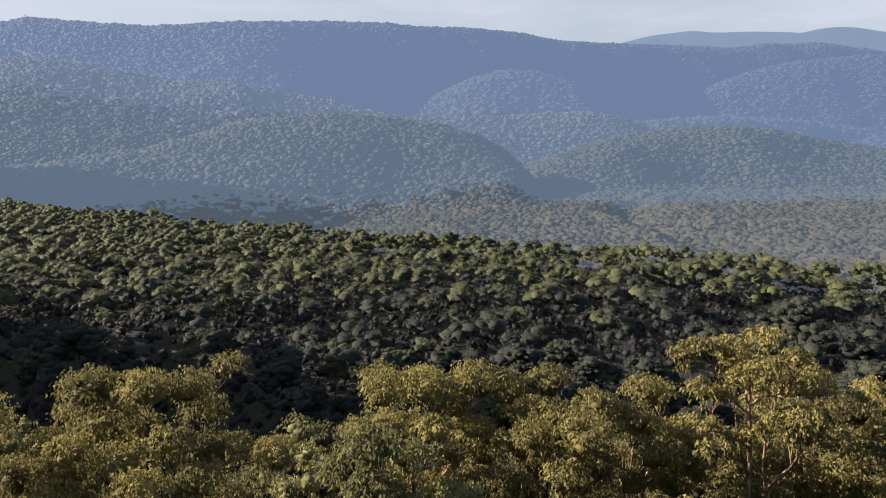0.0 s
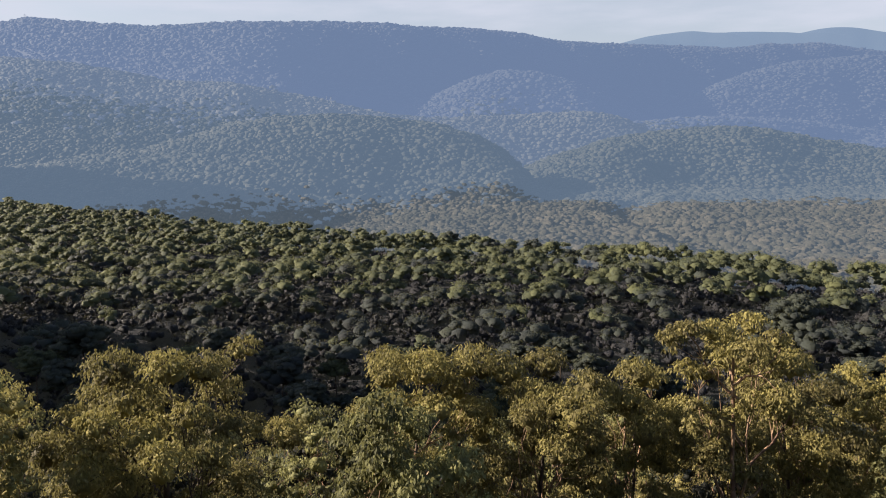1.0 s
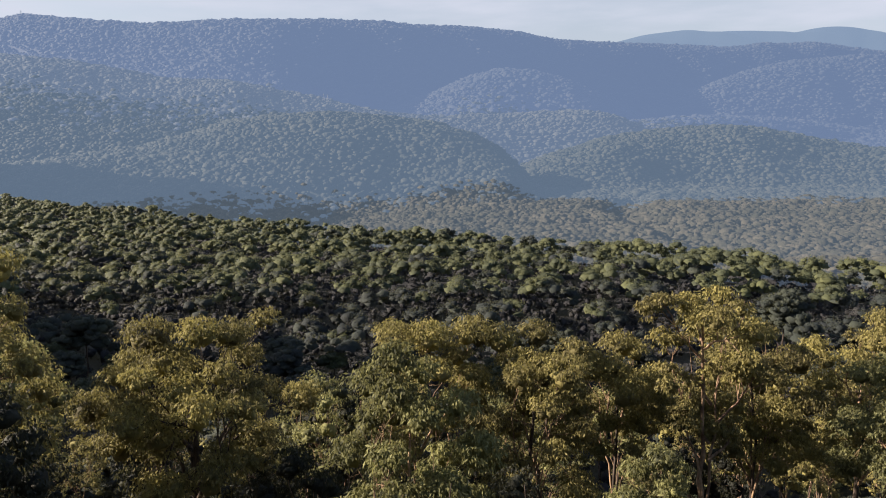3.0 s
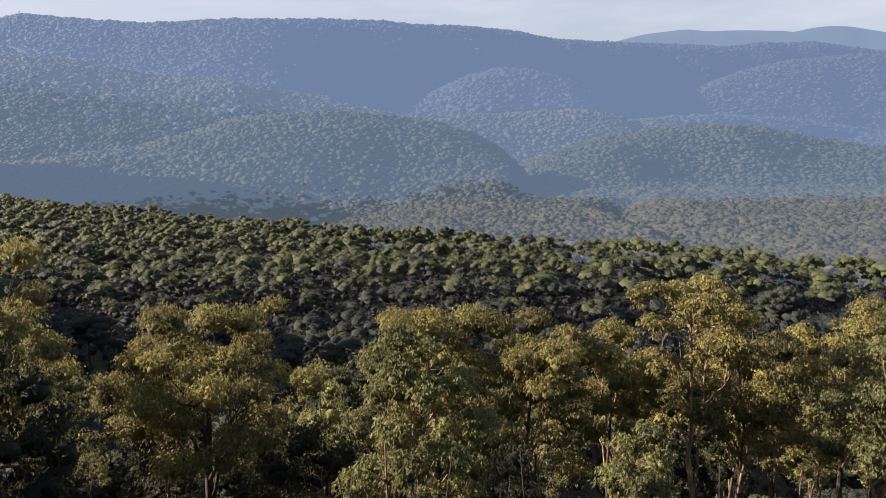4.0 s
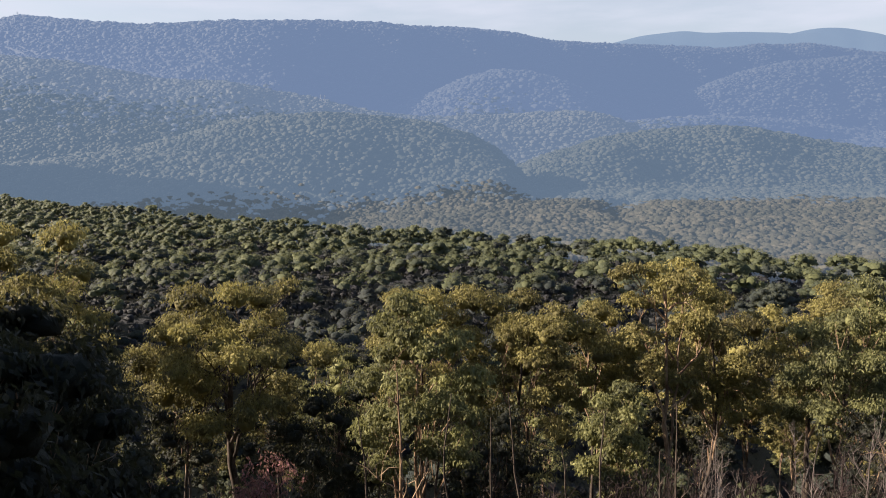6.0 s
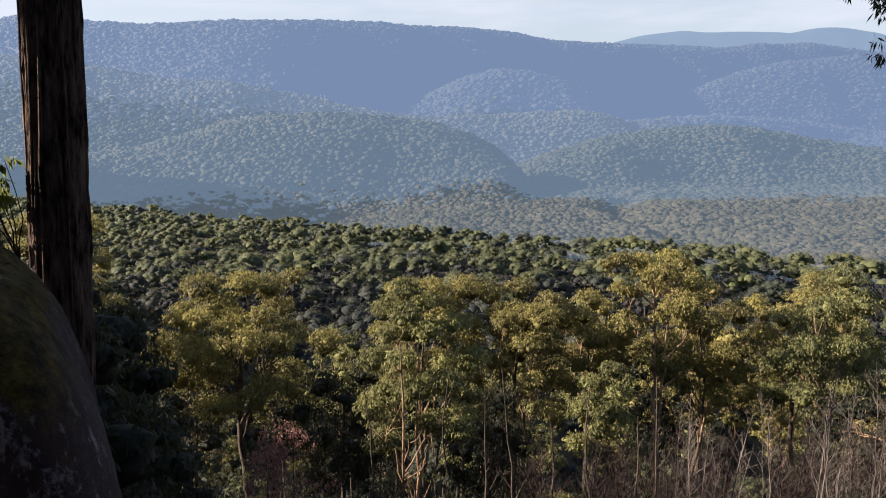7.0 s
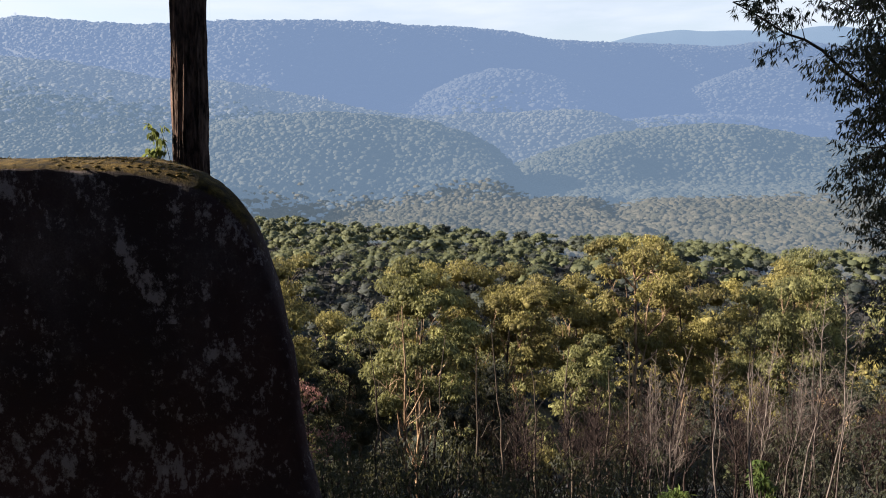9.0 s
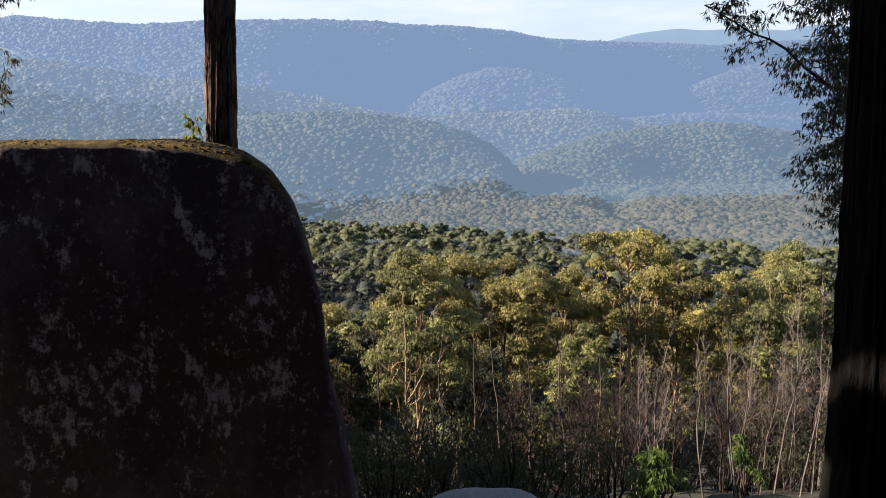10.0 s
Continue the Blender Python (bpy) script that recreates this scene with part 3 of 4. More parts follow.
# ---- ground ----
def make_ground():
    ring = np.r_[0, np.geomspace(1.2, 4850, 210)]
    turn = np.radians(np.r_[np.arange(-44, 44, 0.4), np.arange(44, 316, 4.0)])
    n = len(turn)
    x = ring[:, None] * np.sin(turn)[None, :]
    y = ring[:, None] * np.cos(turn)[None, :] - 10
    z = land(x, y)
    near = np.exp(-(ring[:, None] / 120) ** 2)
    z = z + near * (0.12 * waves(x, y, 3.1, 21) + 0.07 * waves(x, y, 1.2, 22)) * ease(ring[:, None], 3, 8)
    geo = Geo()
    i = np.arange(len(ring) - 1)[:, None] * n
    k = np.arange(n)[None, :]
    kn = (k + 1) % n
    geo.add(np.stack([x, y, z], -1).reshape(-1, 3), np.stack([i + k, i + k + n, i + kn + n, i + kn], -1).reshape(-1, 4))
    me = geo.mesh("ground", LITTER, True)
    # the far zones carry the same haze emission
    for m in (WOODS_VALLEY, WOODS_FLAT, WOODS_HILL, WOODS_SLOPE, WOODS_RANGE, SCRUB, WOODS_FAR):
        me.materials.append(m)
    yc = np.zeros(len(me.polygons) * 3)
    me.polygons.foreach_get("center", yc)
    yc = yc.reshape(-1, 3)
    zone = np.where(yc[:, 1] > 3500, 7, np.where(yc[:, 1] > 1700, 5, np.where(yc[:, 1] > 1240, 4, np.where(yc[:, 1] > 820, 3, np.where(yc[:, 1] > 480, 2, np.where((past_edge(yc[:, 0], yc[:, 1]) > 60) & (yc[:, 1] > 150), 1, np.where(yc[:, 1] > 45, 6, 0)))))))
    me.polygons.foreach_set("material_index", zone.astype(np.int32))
    return tagged(new("ground", me), "wooded hillside, valley and ranges under leaf litter", "ground", kind="structure")


make_ground()

# ---- woods on the plateau and the hills ----
def scatter(rng, y0, y1, step, half=0.72, eye=-9.6):
    """Places on a jittered grid in the wedge ahead of the camera's way."""
    ys = np.arange(y0, y1, step)
    xs = np.arange(-half * (y1 - eye), half * (y1 - eye), step)
    x, y = np.meshgrid(xs, ys)
    x = x + rng.uniform(-0.62, 0.62, x.shape) * step + (np.arange(len(ys)) % 2)[:, None] * step * 0.5
    y = y + rng.uniform(-0.62, 0.62, y.shape) * step
    keep = np.abs(x) < half * (y - eye)
    return x[keep], y[keep]


def in_sight(x, y, top):
    """True where a crown's top rises over the land between it and the lookout."""
    high = np.full(len(x), -9.0)
    for t in np.linspace(0.12, 0.975, 36):
        px, py = x * t, y * t
        high = np.maximum(high, (land(px, py) + 9) / py)
    return top / y > high - 0.004


def wood_tree_parts(seed, height, rx, rz, clumps, per, size):
    rng = np.random.default_rng(seed)
    trunk, leaves = Geo(), Geo()
    mid = np.array([0, 0, height - rz])
    tube(trunk, bend((0, 0, -1), mid, rng, 0.1, 5), 0.22 * np.linspace(1.2, 0.5, 5), 5)
    pts = crown_points(rng, clumps, rx * 0.72, rz * 0.74, 0.62, rx * 0.42) + mid
    for c in pts:
        tube(trunk, bend(mid - np.array([0, 0, rz * 0.6]), c, rng, 0.15, 3), 0.09 * np.linspace(1, 0.4, 3), 3)
        r = rx * rng.uniform(0.31, 0.50)
        lumps(leaves, rng, c, r * 0.78, 0.62, 0.16)
        # tufts over the clump's dome
        d = unit(rng.normal(size=(7, 3)))
        d[:, 2] = np.abs(d[:, 2]) - 0.1
        t = c + d * r * np.array([0.8, 0.8, 0.7])
        tr = r * rng.uniform(0.34, 0.6, 7)
        lumps(leaves, rng, t, tr * 0.8, 0.62, 0.18, DOME_FACES)
        leaf_sprays(leaves, rng, np.repeat(t, per, 0), np.repeat(tr * 0.92, per), 7 * per, size, 0.5, 0.62)
    return trunk, leaves


def plateau_trees():
    rng = np.random.default_rng(41)
    kinds = []
    for k, (h, rx, rz) in enumerate(((16, 5.2, 3.8), (14, 4.6, 3.3), (18, 4.8, 4.4), (13, 5.3, 3.2), (15, 4.0, 3.8), (11, 3.7, 2.8), (13, 3.9, 3.6))):
        t, c = wood_tree_parts(300 + k, h, rx, rz, 12, 38, 0.19)
        kinds.append((t.mesh("trunk", BARK_GREY, True), c.mesh("crown", LEAF_GREY if k == 6 else WOODS_NEAR if k == 1 else WOODS_SHADED), "grey thin-leaved tree in dense wood on the plateau" if k == 6 else "green gum tree in dense wood on the plateau" if k == 1 else "gum tree in the gully wood, blue shade in its leaf colour"))
    x, y = scatter(rng, 94, 176, 9.6, 0.68)
    for px, py in zip(x, y):
        if rng.random() < (0.6 if py < 124 else 0.48):
            continue
        t, c, words = kinds[6] if rng.random() < 0.05 else kinds[int(rng.integers(6))]
        s = rng.uniform(0.62, 1.4)
        ob = thing("gum_tree", (px, py, ground_at(px, py) - 0.3), words, "tree", "plateau trees", rng.uniform(0, 360))
        ob.scale = (s, s, s * rng.uniform(0.9, 1.12))
        part("trunk", t, ob)
        part("crown", c, ob)


def far_plateau():
    """The rest of the plateau's trees, joined: olive-green stands, and along the gully stands darkened for its shade.
    """
    rng = np.random.default_rng(43)
    green, dark = Geo(), Geo()
    for y0, y1, step, clumps, tufts, per, size in ((176, 290, 9.0, 7, 4, 11, 0.27), (290, 640, 8.8, 8, 1, 14, 0.45)):
        x, y = scatter(rng, y0, y1, step, 0.68)
        keep = (past_edge(x, y) < 66) & in_sight(x, y, land(x, y) + 17) & (rng.random(len(x)) > 0.46 * (1 - ease(y, 185, 250)))
        x, y = x[keep], y[keep]
        z = land(x, y)
        n = len(x)
        h, rx = rng.uniform(10.5, 16.0, n), rng.uniform(3.0, 5.8, n)
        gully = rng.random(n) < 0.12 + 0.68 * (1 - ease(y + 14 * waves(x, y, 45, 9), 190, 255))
        for geo, own in ((green, ~gully), (dark, gully)):
            m = int(own.sum())
            if not m:
                continue
            foot, wide = np.stack([x, y, z + h - rx * 0.95], -1)[own], rx[own]
            for k in range(clumps):
                d = unit(rng.normal(size=(m, 3)))
                d[:, 2] = np.abs(d[:, 2]) - 0.15
                c = foot + d * (wide * 0.66)[:, None] * np.array([1, 1, 0.9])
                r = wide * rng.uniform(0.34, 0.56, m)
                lumps(geo, rng, c, r * 0.85, 0.6, 0.16, FAR_FACES)
                for j in range(tufts):
                    e = unit(rng.normal(size=(m, 3)))
                    e[:, 2] = np.abs(e[:, 2])
                    t = c + e * r[:, None] * 0.7 if tufts > 1 else c
                    tr = r * 0.55 if tufts > 1 else r
                    leaf_sprays(geo, rng, np.repeat(t, per, 0), np.repeat(tr, per), m * per, size, 0.5, 0.6)
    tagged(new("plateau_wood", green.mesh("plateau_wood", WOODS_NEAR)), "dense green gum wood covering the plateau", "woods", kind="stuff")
    tagged(new("gully_wood", dark.mesh("gully_wood", WOODS_SHADED)), "gum wood along the gully, blue shade in its leaf colour", "woods", kind="stuff")


def gully_scrub():
    """Low scrub between the trunks, down in the gully and along it."""
    rng = np.random.default_rng(47)
    geo = Geo()
    x, y = scatter(rng, 84, 250, 3.6, 0.68)
    z = land(x, y)
    n = len(x)
    r = rng.uniform(1.6, 3.3, n)
    c = np.stack([x, y, z + r * 0.5], -1)
    lumps(geo, rng, c, r * 0.45, 0.9, 0.28)
    leaf_sprays(geo, rng, np.repeat(c, 22, 0), np.repeat(r * rng.uniform(0.6, 1.1, n), 22), n * 22, 0.36, 1.2)
    x, y = scatter(rng, 250, 640, 6.5, 0.68)
    keep = (past_edge(x, y) < 66) & in_sight(x, y, land(x, y) + 17)
    x, y = x[keep], y[keep]
    c = np.stack([x, y, land(x, y) + 1.5], -1)
    r = rng.uniform(2.4, 4.0, len(x))
    lumps(geo, rng, c, r * 0.7, 0.9, faces=CAP_FACES)
    leaf_sprays(geo, rng, np.repeat(c, 12, 0), np.repeat(r, 12), len(x) * 12, 0.7, 1.2)
    tagged(new("gully_scrub", geo.mesh("gully_scrub", SCRUB)), "low scrub under the gully's gums, hazy shade in its colour", "scrub", kind="stuff")


def clearing_line(x):
    return 1408 + 0.03 * (x + 600) + 8 * np.sin(x / 70)


def in_clearing(x, y):
    return (np.abs(y - clearing_line(x)) < 27 + 7 * np.sin(x / 31)) & (x > -600) & (x < -190)


def clearing():
    """A strip of pale grass cut through the woods on the far slope."""
    u, v = np.meshgrid(np.linspace(-600, -190, 60), np.linspace(-36, 36, 7))
    y = clearing_line(u) + v
    geo = Geo()
    i, k = np.arange(6)[:, None] * 60, np.arange(59)[None, :]
    geo.add(np.stack([u, y, land(u, y) + 3], -1).reshape(-1, 3), np.stack([i + k, i + k + 1, i + k + 61, i + k + 60], -1).reshape(-1, 4))
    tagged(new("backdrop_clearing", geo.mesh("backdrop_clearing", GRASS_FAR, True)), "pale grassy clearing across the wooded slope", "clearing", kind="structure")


def far_crowns(name, label, material, seed, bands, beyond=None, ragged=9, flat=0.6, drop=0.0, mix=50):
    """Far crowns, each an uneven leafy lump of its own, closed into one canopy."""
    rng = np.random.default_rng(seed)
    geo = Geo()
    for y0, y1, step, big in bands:
        x, y = scatter(rng, y0 - 2 * mix, y1 + 2 * mix, step, 0.67)
        drift = y + rng.normal(size=len(y)) * mix
        x, y = x[(drift >= y0) & (drift < y1)], y[(drift >= y0) & (drift < y1)]
        if beyond is not None:
            keep = past_edge(x, y) > beyond
            x, y = x[keep], y[keep]
        keep = in_sight(x, y, land(x, y) + 14) & ~in_clearing(x, y)
        x, y = x[keep], y[keep]
        z = land(x, y)
        n = len(x)
        r = big * np.clip(np.exp(rng.normal(size=n) * 0.36), 0.4, 2.0)
        h = 9.5 + 0.5 * (r - big) + rng.normal(size=n) * 0.17 * big + 1.5 * waves(x, y, 60, seed)
        c = np.stack([x, y, z + h - r * 0.7 - drop], -1)
        lumps(geo, rng, c, r * 0.95, flat, 0.24, FAR_FACES)
        if ragged:
            leaf_sprays(geo, rng, np.repeat(c, ragged, 0), np.repeat(r * 0.9, ragged), n * ragged, big * 0.2, 0.6, flat)
    return tagged(new(name, geo.mesh(name, material)), label, "woods", kind="stuff")


def power_pylon(x, y, height, turn):
    """A pale lattice pylon over the far clearing."""
    root = thing("power_pylon", (x, y, ground_at(x, y)), "pale grey steel lattice pylon in the far clearing", "pylon", "pylons in the clearing", turn)
    foot, head = height * 0.11, height * 0.025
    ends = [((sx * foot, sy * foot, 0), (sx * head, sy * head, height)) for sx in (-1, 1) for sy in (-1, 1)]
    for a, b in ends:
        leg = Geo()
        tube(leg, np.linspace(a, b, 3), (0.14, 0.12, 0.1), 4)
        part("leg", leg.mesh("leg", STEEL), root)
    braces = Geo()
    for k in range(7):
        f0, f1 = k / 7.5, (k + 1) / 7.5
        for (a, b), (c, d) in ((ends[0], ends[1]), (ends[1], ends[3]), (ends[3], ends[2]), (ends[2], ends[0])):
            p = np.array(a) + (np.array(b) - np.array(a)) * f0
            q = np.array(c) + (np.array(d) - np.array(c)) * f1
            tube(braces, np.linspace(p, q, 2), (0.1, 0.1), 3)
    part("bracing", braces.mesh("bracing", STEEL), root)
    for k, w in ((0.78, 0.22), (0.88, 0.18), (0.97, 0.13)):
        arm = Geo()
        tube(arm, np.linspace((-height * w, 0, height * k), (height * w, 0, height * k), 3), (0.12, 0.2, 0.12), 4)
        part("crossarm", arm.mesh("crossarm", STEEL), root)


plateau_trees()
far_plateau()
gully_scrub()
clearing()
far_crowns("valley_wood", "hazed grey-green gum wood on the valley floor", WOODS_VALLEY, 51, ((230, 480, 4.6, 3.6),), 55, mix=8)
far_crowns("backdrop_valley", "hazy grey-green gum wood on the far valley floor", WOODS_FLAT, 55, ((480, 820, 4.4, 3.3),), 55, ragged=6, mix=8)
far_crowns("backdrop_hills", "blue-hazed gum wood over rolling hills", WOODS_HILL, 52, ((820, 1240, 5.1, 3.7),), ragged=6, mix=20)
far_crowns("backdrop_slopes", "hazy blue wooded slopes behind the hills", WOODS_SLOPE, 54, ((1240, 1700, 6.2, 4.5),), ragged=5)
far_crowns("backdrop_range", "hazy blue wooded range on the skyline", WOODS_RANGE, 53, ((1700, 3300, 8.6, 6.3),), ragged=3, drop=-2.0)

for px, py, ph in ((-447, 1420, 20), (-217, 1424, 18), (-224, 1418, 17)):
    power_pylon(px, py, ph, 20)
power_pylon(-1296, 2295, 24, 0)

# ---- gums below the camera ----
def gum(name, x, y, top, rx, rz, clumps, per, label, mat, seed, **more):
    g = ground_at(x, y)
    return gum_tree(name, (x, y, g - 0.2), top - g + 0.2, rx, rz, clumps, per, more.pop("leaf", 0.175), label, mat, seed, **more)


def leafy_limb(root, line, r, clumps, mat, seed):
    """One long limb with leaf clumps at its end; in the tree's own measure."""
    rng = np.random.default_rng(seed)
    limb, leaves = Geo(), Geo()
    path = bend(line[0], line[1], rng, 0.2, 8, 0.05)
    tube(limb, path, np.linspace(0.075, 0.025, 8), 6)
    for k in range(clumps):
        c = path[-1] + np.array([rng.normal() * r * 0.9, rng.normal() * r * 0.9, rng.normal() * r * 0.4])
        tube(limb, bend(path[int(rng.integers(4, 8))], c, rng, 0.2, 4), np.linspace(0.025, 0.008, 4), 4)
        q = r * rng.uniform(0.75, 1.2)
        hanging_leaves(leaves, rng, c, q, int(1100 * q * q), 0.19, 0.036, 0.8)
        clump_core(leaves, rng, c, q * 0.55)
    bough = part("limb", limb.mesh("limb", BARK_GUM, True), root)
    part("foliage", leaves.mesh("foliage", mat), bough)


SLOPE = "gums on the slope"
gum("gum_tree", -10.2, 31, -6.6, 4.7, 5.0, 44, 820, "broad olive gum tree with a domed crown", LEAF_OLIVE, 101, trunk_r=0.28, limb_mat=BARK_GREY, clump_r=1.0, group=SLOPE)
gum("gum_tree", -0.6, 34, -7.9, 3.6, 4.4, 28, 780, "olive gum tree with clumped crown", LEAF_OLIVE, 102, group=SLOPE)
gum("gum_tree", -0.9, 22, -6.2, 2.7, 4.0, 30, 620, "slender green gum tree with several stems", LEAF_GREEN, 103, trunk_r=0.11, bark_mat=BARK_GUM, fork=(2, 6), leaf=0.18, clump_r=0.75, group=SLOPE)
gum("gum_tree", 4.6, 33, -7.6, 3.5, 5.0, 32, 780, "dense olive gum tree", LEAF_OLIVE, 104, group=SLOPE)
tall = gum("gum_tree", 11.9, 31.5, -6.3, 2.4, 2.0, 15, 460, "tall open gum tree with orange limbs", LEAF_OLIVE, 115, bark_mat=BARK_GUM, trunk_r=0.17, hollow=0.6, clump_r=0.7, core=0.5, limbs=4, group=SLOPE)
h0 = -ground_at(11.9, 31.5)
leafy_limb(tall, ((0, 0, h0 - 9.8), (-2.2, 0.2, h0 - 7.0)), 0.55, 4, LEAF_OLIVE, 211)
leafy_limb(tall, ((0, 0, h0 - 11.4), (-1.5, -0.4, h0 - 9.9)), 0.55, 4, LEAF_OLIVE, 212)
leafy_limb(tall, ((0, 0, h0 - 12.6), (1.7, -0.3, h0 - 10.0)), 0.6, 5, LEAF_OLIVE, 213)
leafy_limb(tall, ((0, 0, h0 - 13.2), (-1.6, 0.3, h0 - 11.9)), 0.6, 4, LEAF_OLIVE, 214)
leafy_limb(tall, ((0, 0, h0 - 14.0), (1.3, 0.4, h0 - 12.6)), 0.6, 4, LEAF_OLIVE, 215)
gum("gum_tree", 9.0, 36, -8.8, 3.4, 4.4, 26, 780, "olive gum tree with pale limbs", LEAF_OLIVE, 106, group=SLOPE)
gum("gum_tree", 15.6, 36, -8.9, 3.2, 4.2, 26, 780, "rounded olive gum tree", LEAF_OLIVE, 107, group=SLOPE)
gum("gum_tree", 22.6, 37, -8.3, 3.8, 5.2, 34, 780, "broad yellow-green gum tree", LEAF_OLIVE, 108, trunk_r=0.22, group=SLOPE)
gum("gum_tree", -17.5, 27, -3.7, 3.4, 5.4, 30, 720, "tall olive gum tree beside the slope", LEAF_OLIVE, 109, trunk_r=0.22, group=SLOPE)
gum("gum_tree", -13.5, 20, -6.2, 2.8, 4.4, 38, 320, "dark shaded gum tree", LEAF_SHADED, 110, group=SLOPE)
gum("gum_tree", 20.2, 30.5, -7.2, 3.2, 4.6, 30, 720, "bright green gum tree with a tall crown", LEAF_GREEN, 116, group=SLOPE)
gum("gum_tree", 20.5, 26, -12.2, 2.6, 3.0, 26, 500, "gum tree with a round crown, its green darkened for shade", LEAF_SHADED, 111, group=SLOPE)
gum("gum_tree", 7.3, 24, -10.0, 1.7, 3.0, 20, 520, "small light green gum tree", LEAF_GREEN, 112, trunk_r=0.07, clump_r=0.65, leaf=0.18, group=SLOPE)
gum("gum_tree", -4.6, 27, -11.2, 2.6, 3.4, 28, 460, "green gum tree below the taller crowns, darkened for shade", LEAF_SHADED, 113, group=SLOPE)
gum("gum_tree", 2.4, 26, -11.6, 2.4, 3.4, 28, 300, "shaded green gum tree", LEAF_SHADED, 114, group=SLOPE)

# ---- the mossy boulder, the trunk behind it, the pale rock ----
def boulder(name, centre, size, square, label, material, seed, flare=0.0, bumps=0.12, levels=5, taper=0.0, tip=0.0, lean=0.0, crisp=1.0):
    rng = np.random.default_rng(seed)
    bm = bmesh.new()
    bmesh.ops.create_icosphere(bm, subdivisions=levels, radius=1)
    for v in bm.verts:
        d = v.co.normalized()
        s = ((abs(d.x) ** 4.5 + abs(d.y) ** 4.5) ** (square / 4.5) + abs(d.z) ** square) ** (-1 / square)
        p = d * s
        p.y = max(-1.0, min(1.0, p.y * crisp))
        wide = 1 + flare * (0.4 - p.z)
        q = Vector((p.x * size[0] * wide * (1 - taper * p.y), p.y * size[1] * wide + lean * p.z * size[2], p.z * size[2]))
        n1 = noise.fractal(q * 0.55 + Vector((seed, 0, 0)), 1.0, 2.0, 4)
        n2 = noise.fractal(q * 2.6 + Vector((0, seed, 0)), 0.9, 2.0, 4)
        calm = 1 - 0.8 * min(1, max(0, (p.z - 0.55) / 0.4))
        v.co = q + d * (bumps * calm * n1 + bumps * 0.3 * n2 + bumps * 0.1 * noise.fractal(q * 9.0, 0.8, 2.0, 3))
    me = bpy.data.meshes.new(name)
    bm.to_mesh(me)
    bm.free()
    for p in me.polygons:
        p.use_smooth = True
    me.materials.append(material)
    ob = new(name, me)
    ob.matrix_basis = pose(*centre, tip)
    return tagged(ob, label, "rock")


stone = boulder("boulder", (-3.97, -2.15, -4.45), (2.43, 0.92, 2.83), 6.6, "huge dark granite boulder with moss and lichen", GRANITE, 5, 0.18, 0.085, 6, 0.20, -1.0, 0.03, 1.34)


def moss_on(rock, seed, count=3200):
    """Low cushions of dry moss where the rock's top lies flat."""
    rng = np.random.default_rng(seed)
    geo = Geo()
    flat = [p for p in rock.data.polygons if p.normal.z > 0.8]
    for k in range(count):
        p = flat[int(rng.integers(len(flat)))]
        c, r = np.array(p.center), rng.uniform(0.008, 0.026)
        if noise.noise(Vector(c) * 1.3) < -0.12:
            continue
        lumps(geo, rng, c - np.array([0, 0, r * 0.12]), r, 0.34, 0.25, DOME_FACES)
        hanging_leaves(geo, rng, c, r, 3, 0.03, 0.004, 0.9)
    tagged(part("moss", geo.mesh("moss", MOSS), rock, "dry golden moss cushions"), kind="stuff")


moss_on(stone, 71)
boulder("rock", (0.35, -3.0, -5.75), (0.75, 0.6, 0.62), 2.4, "pale smooth granite rock on the slope", GRANITE_PALE, 9, 0.0, 0.06, 4)


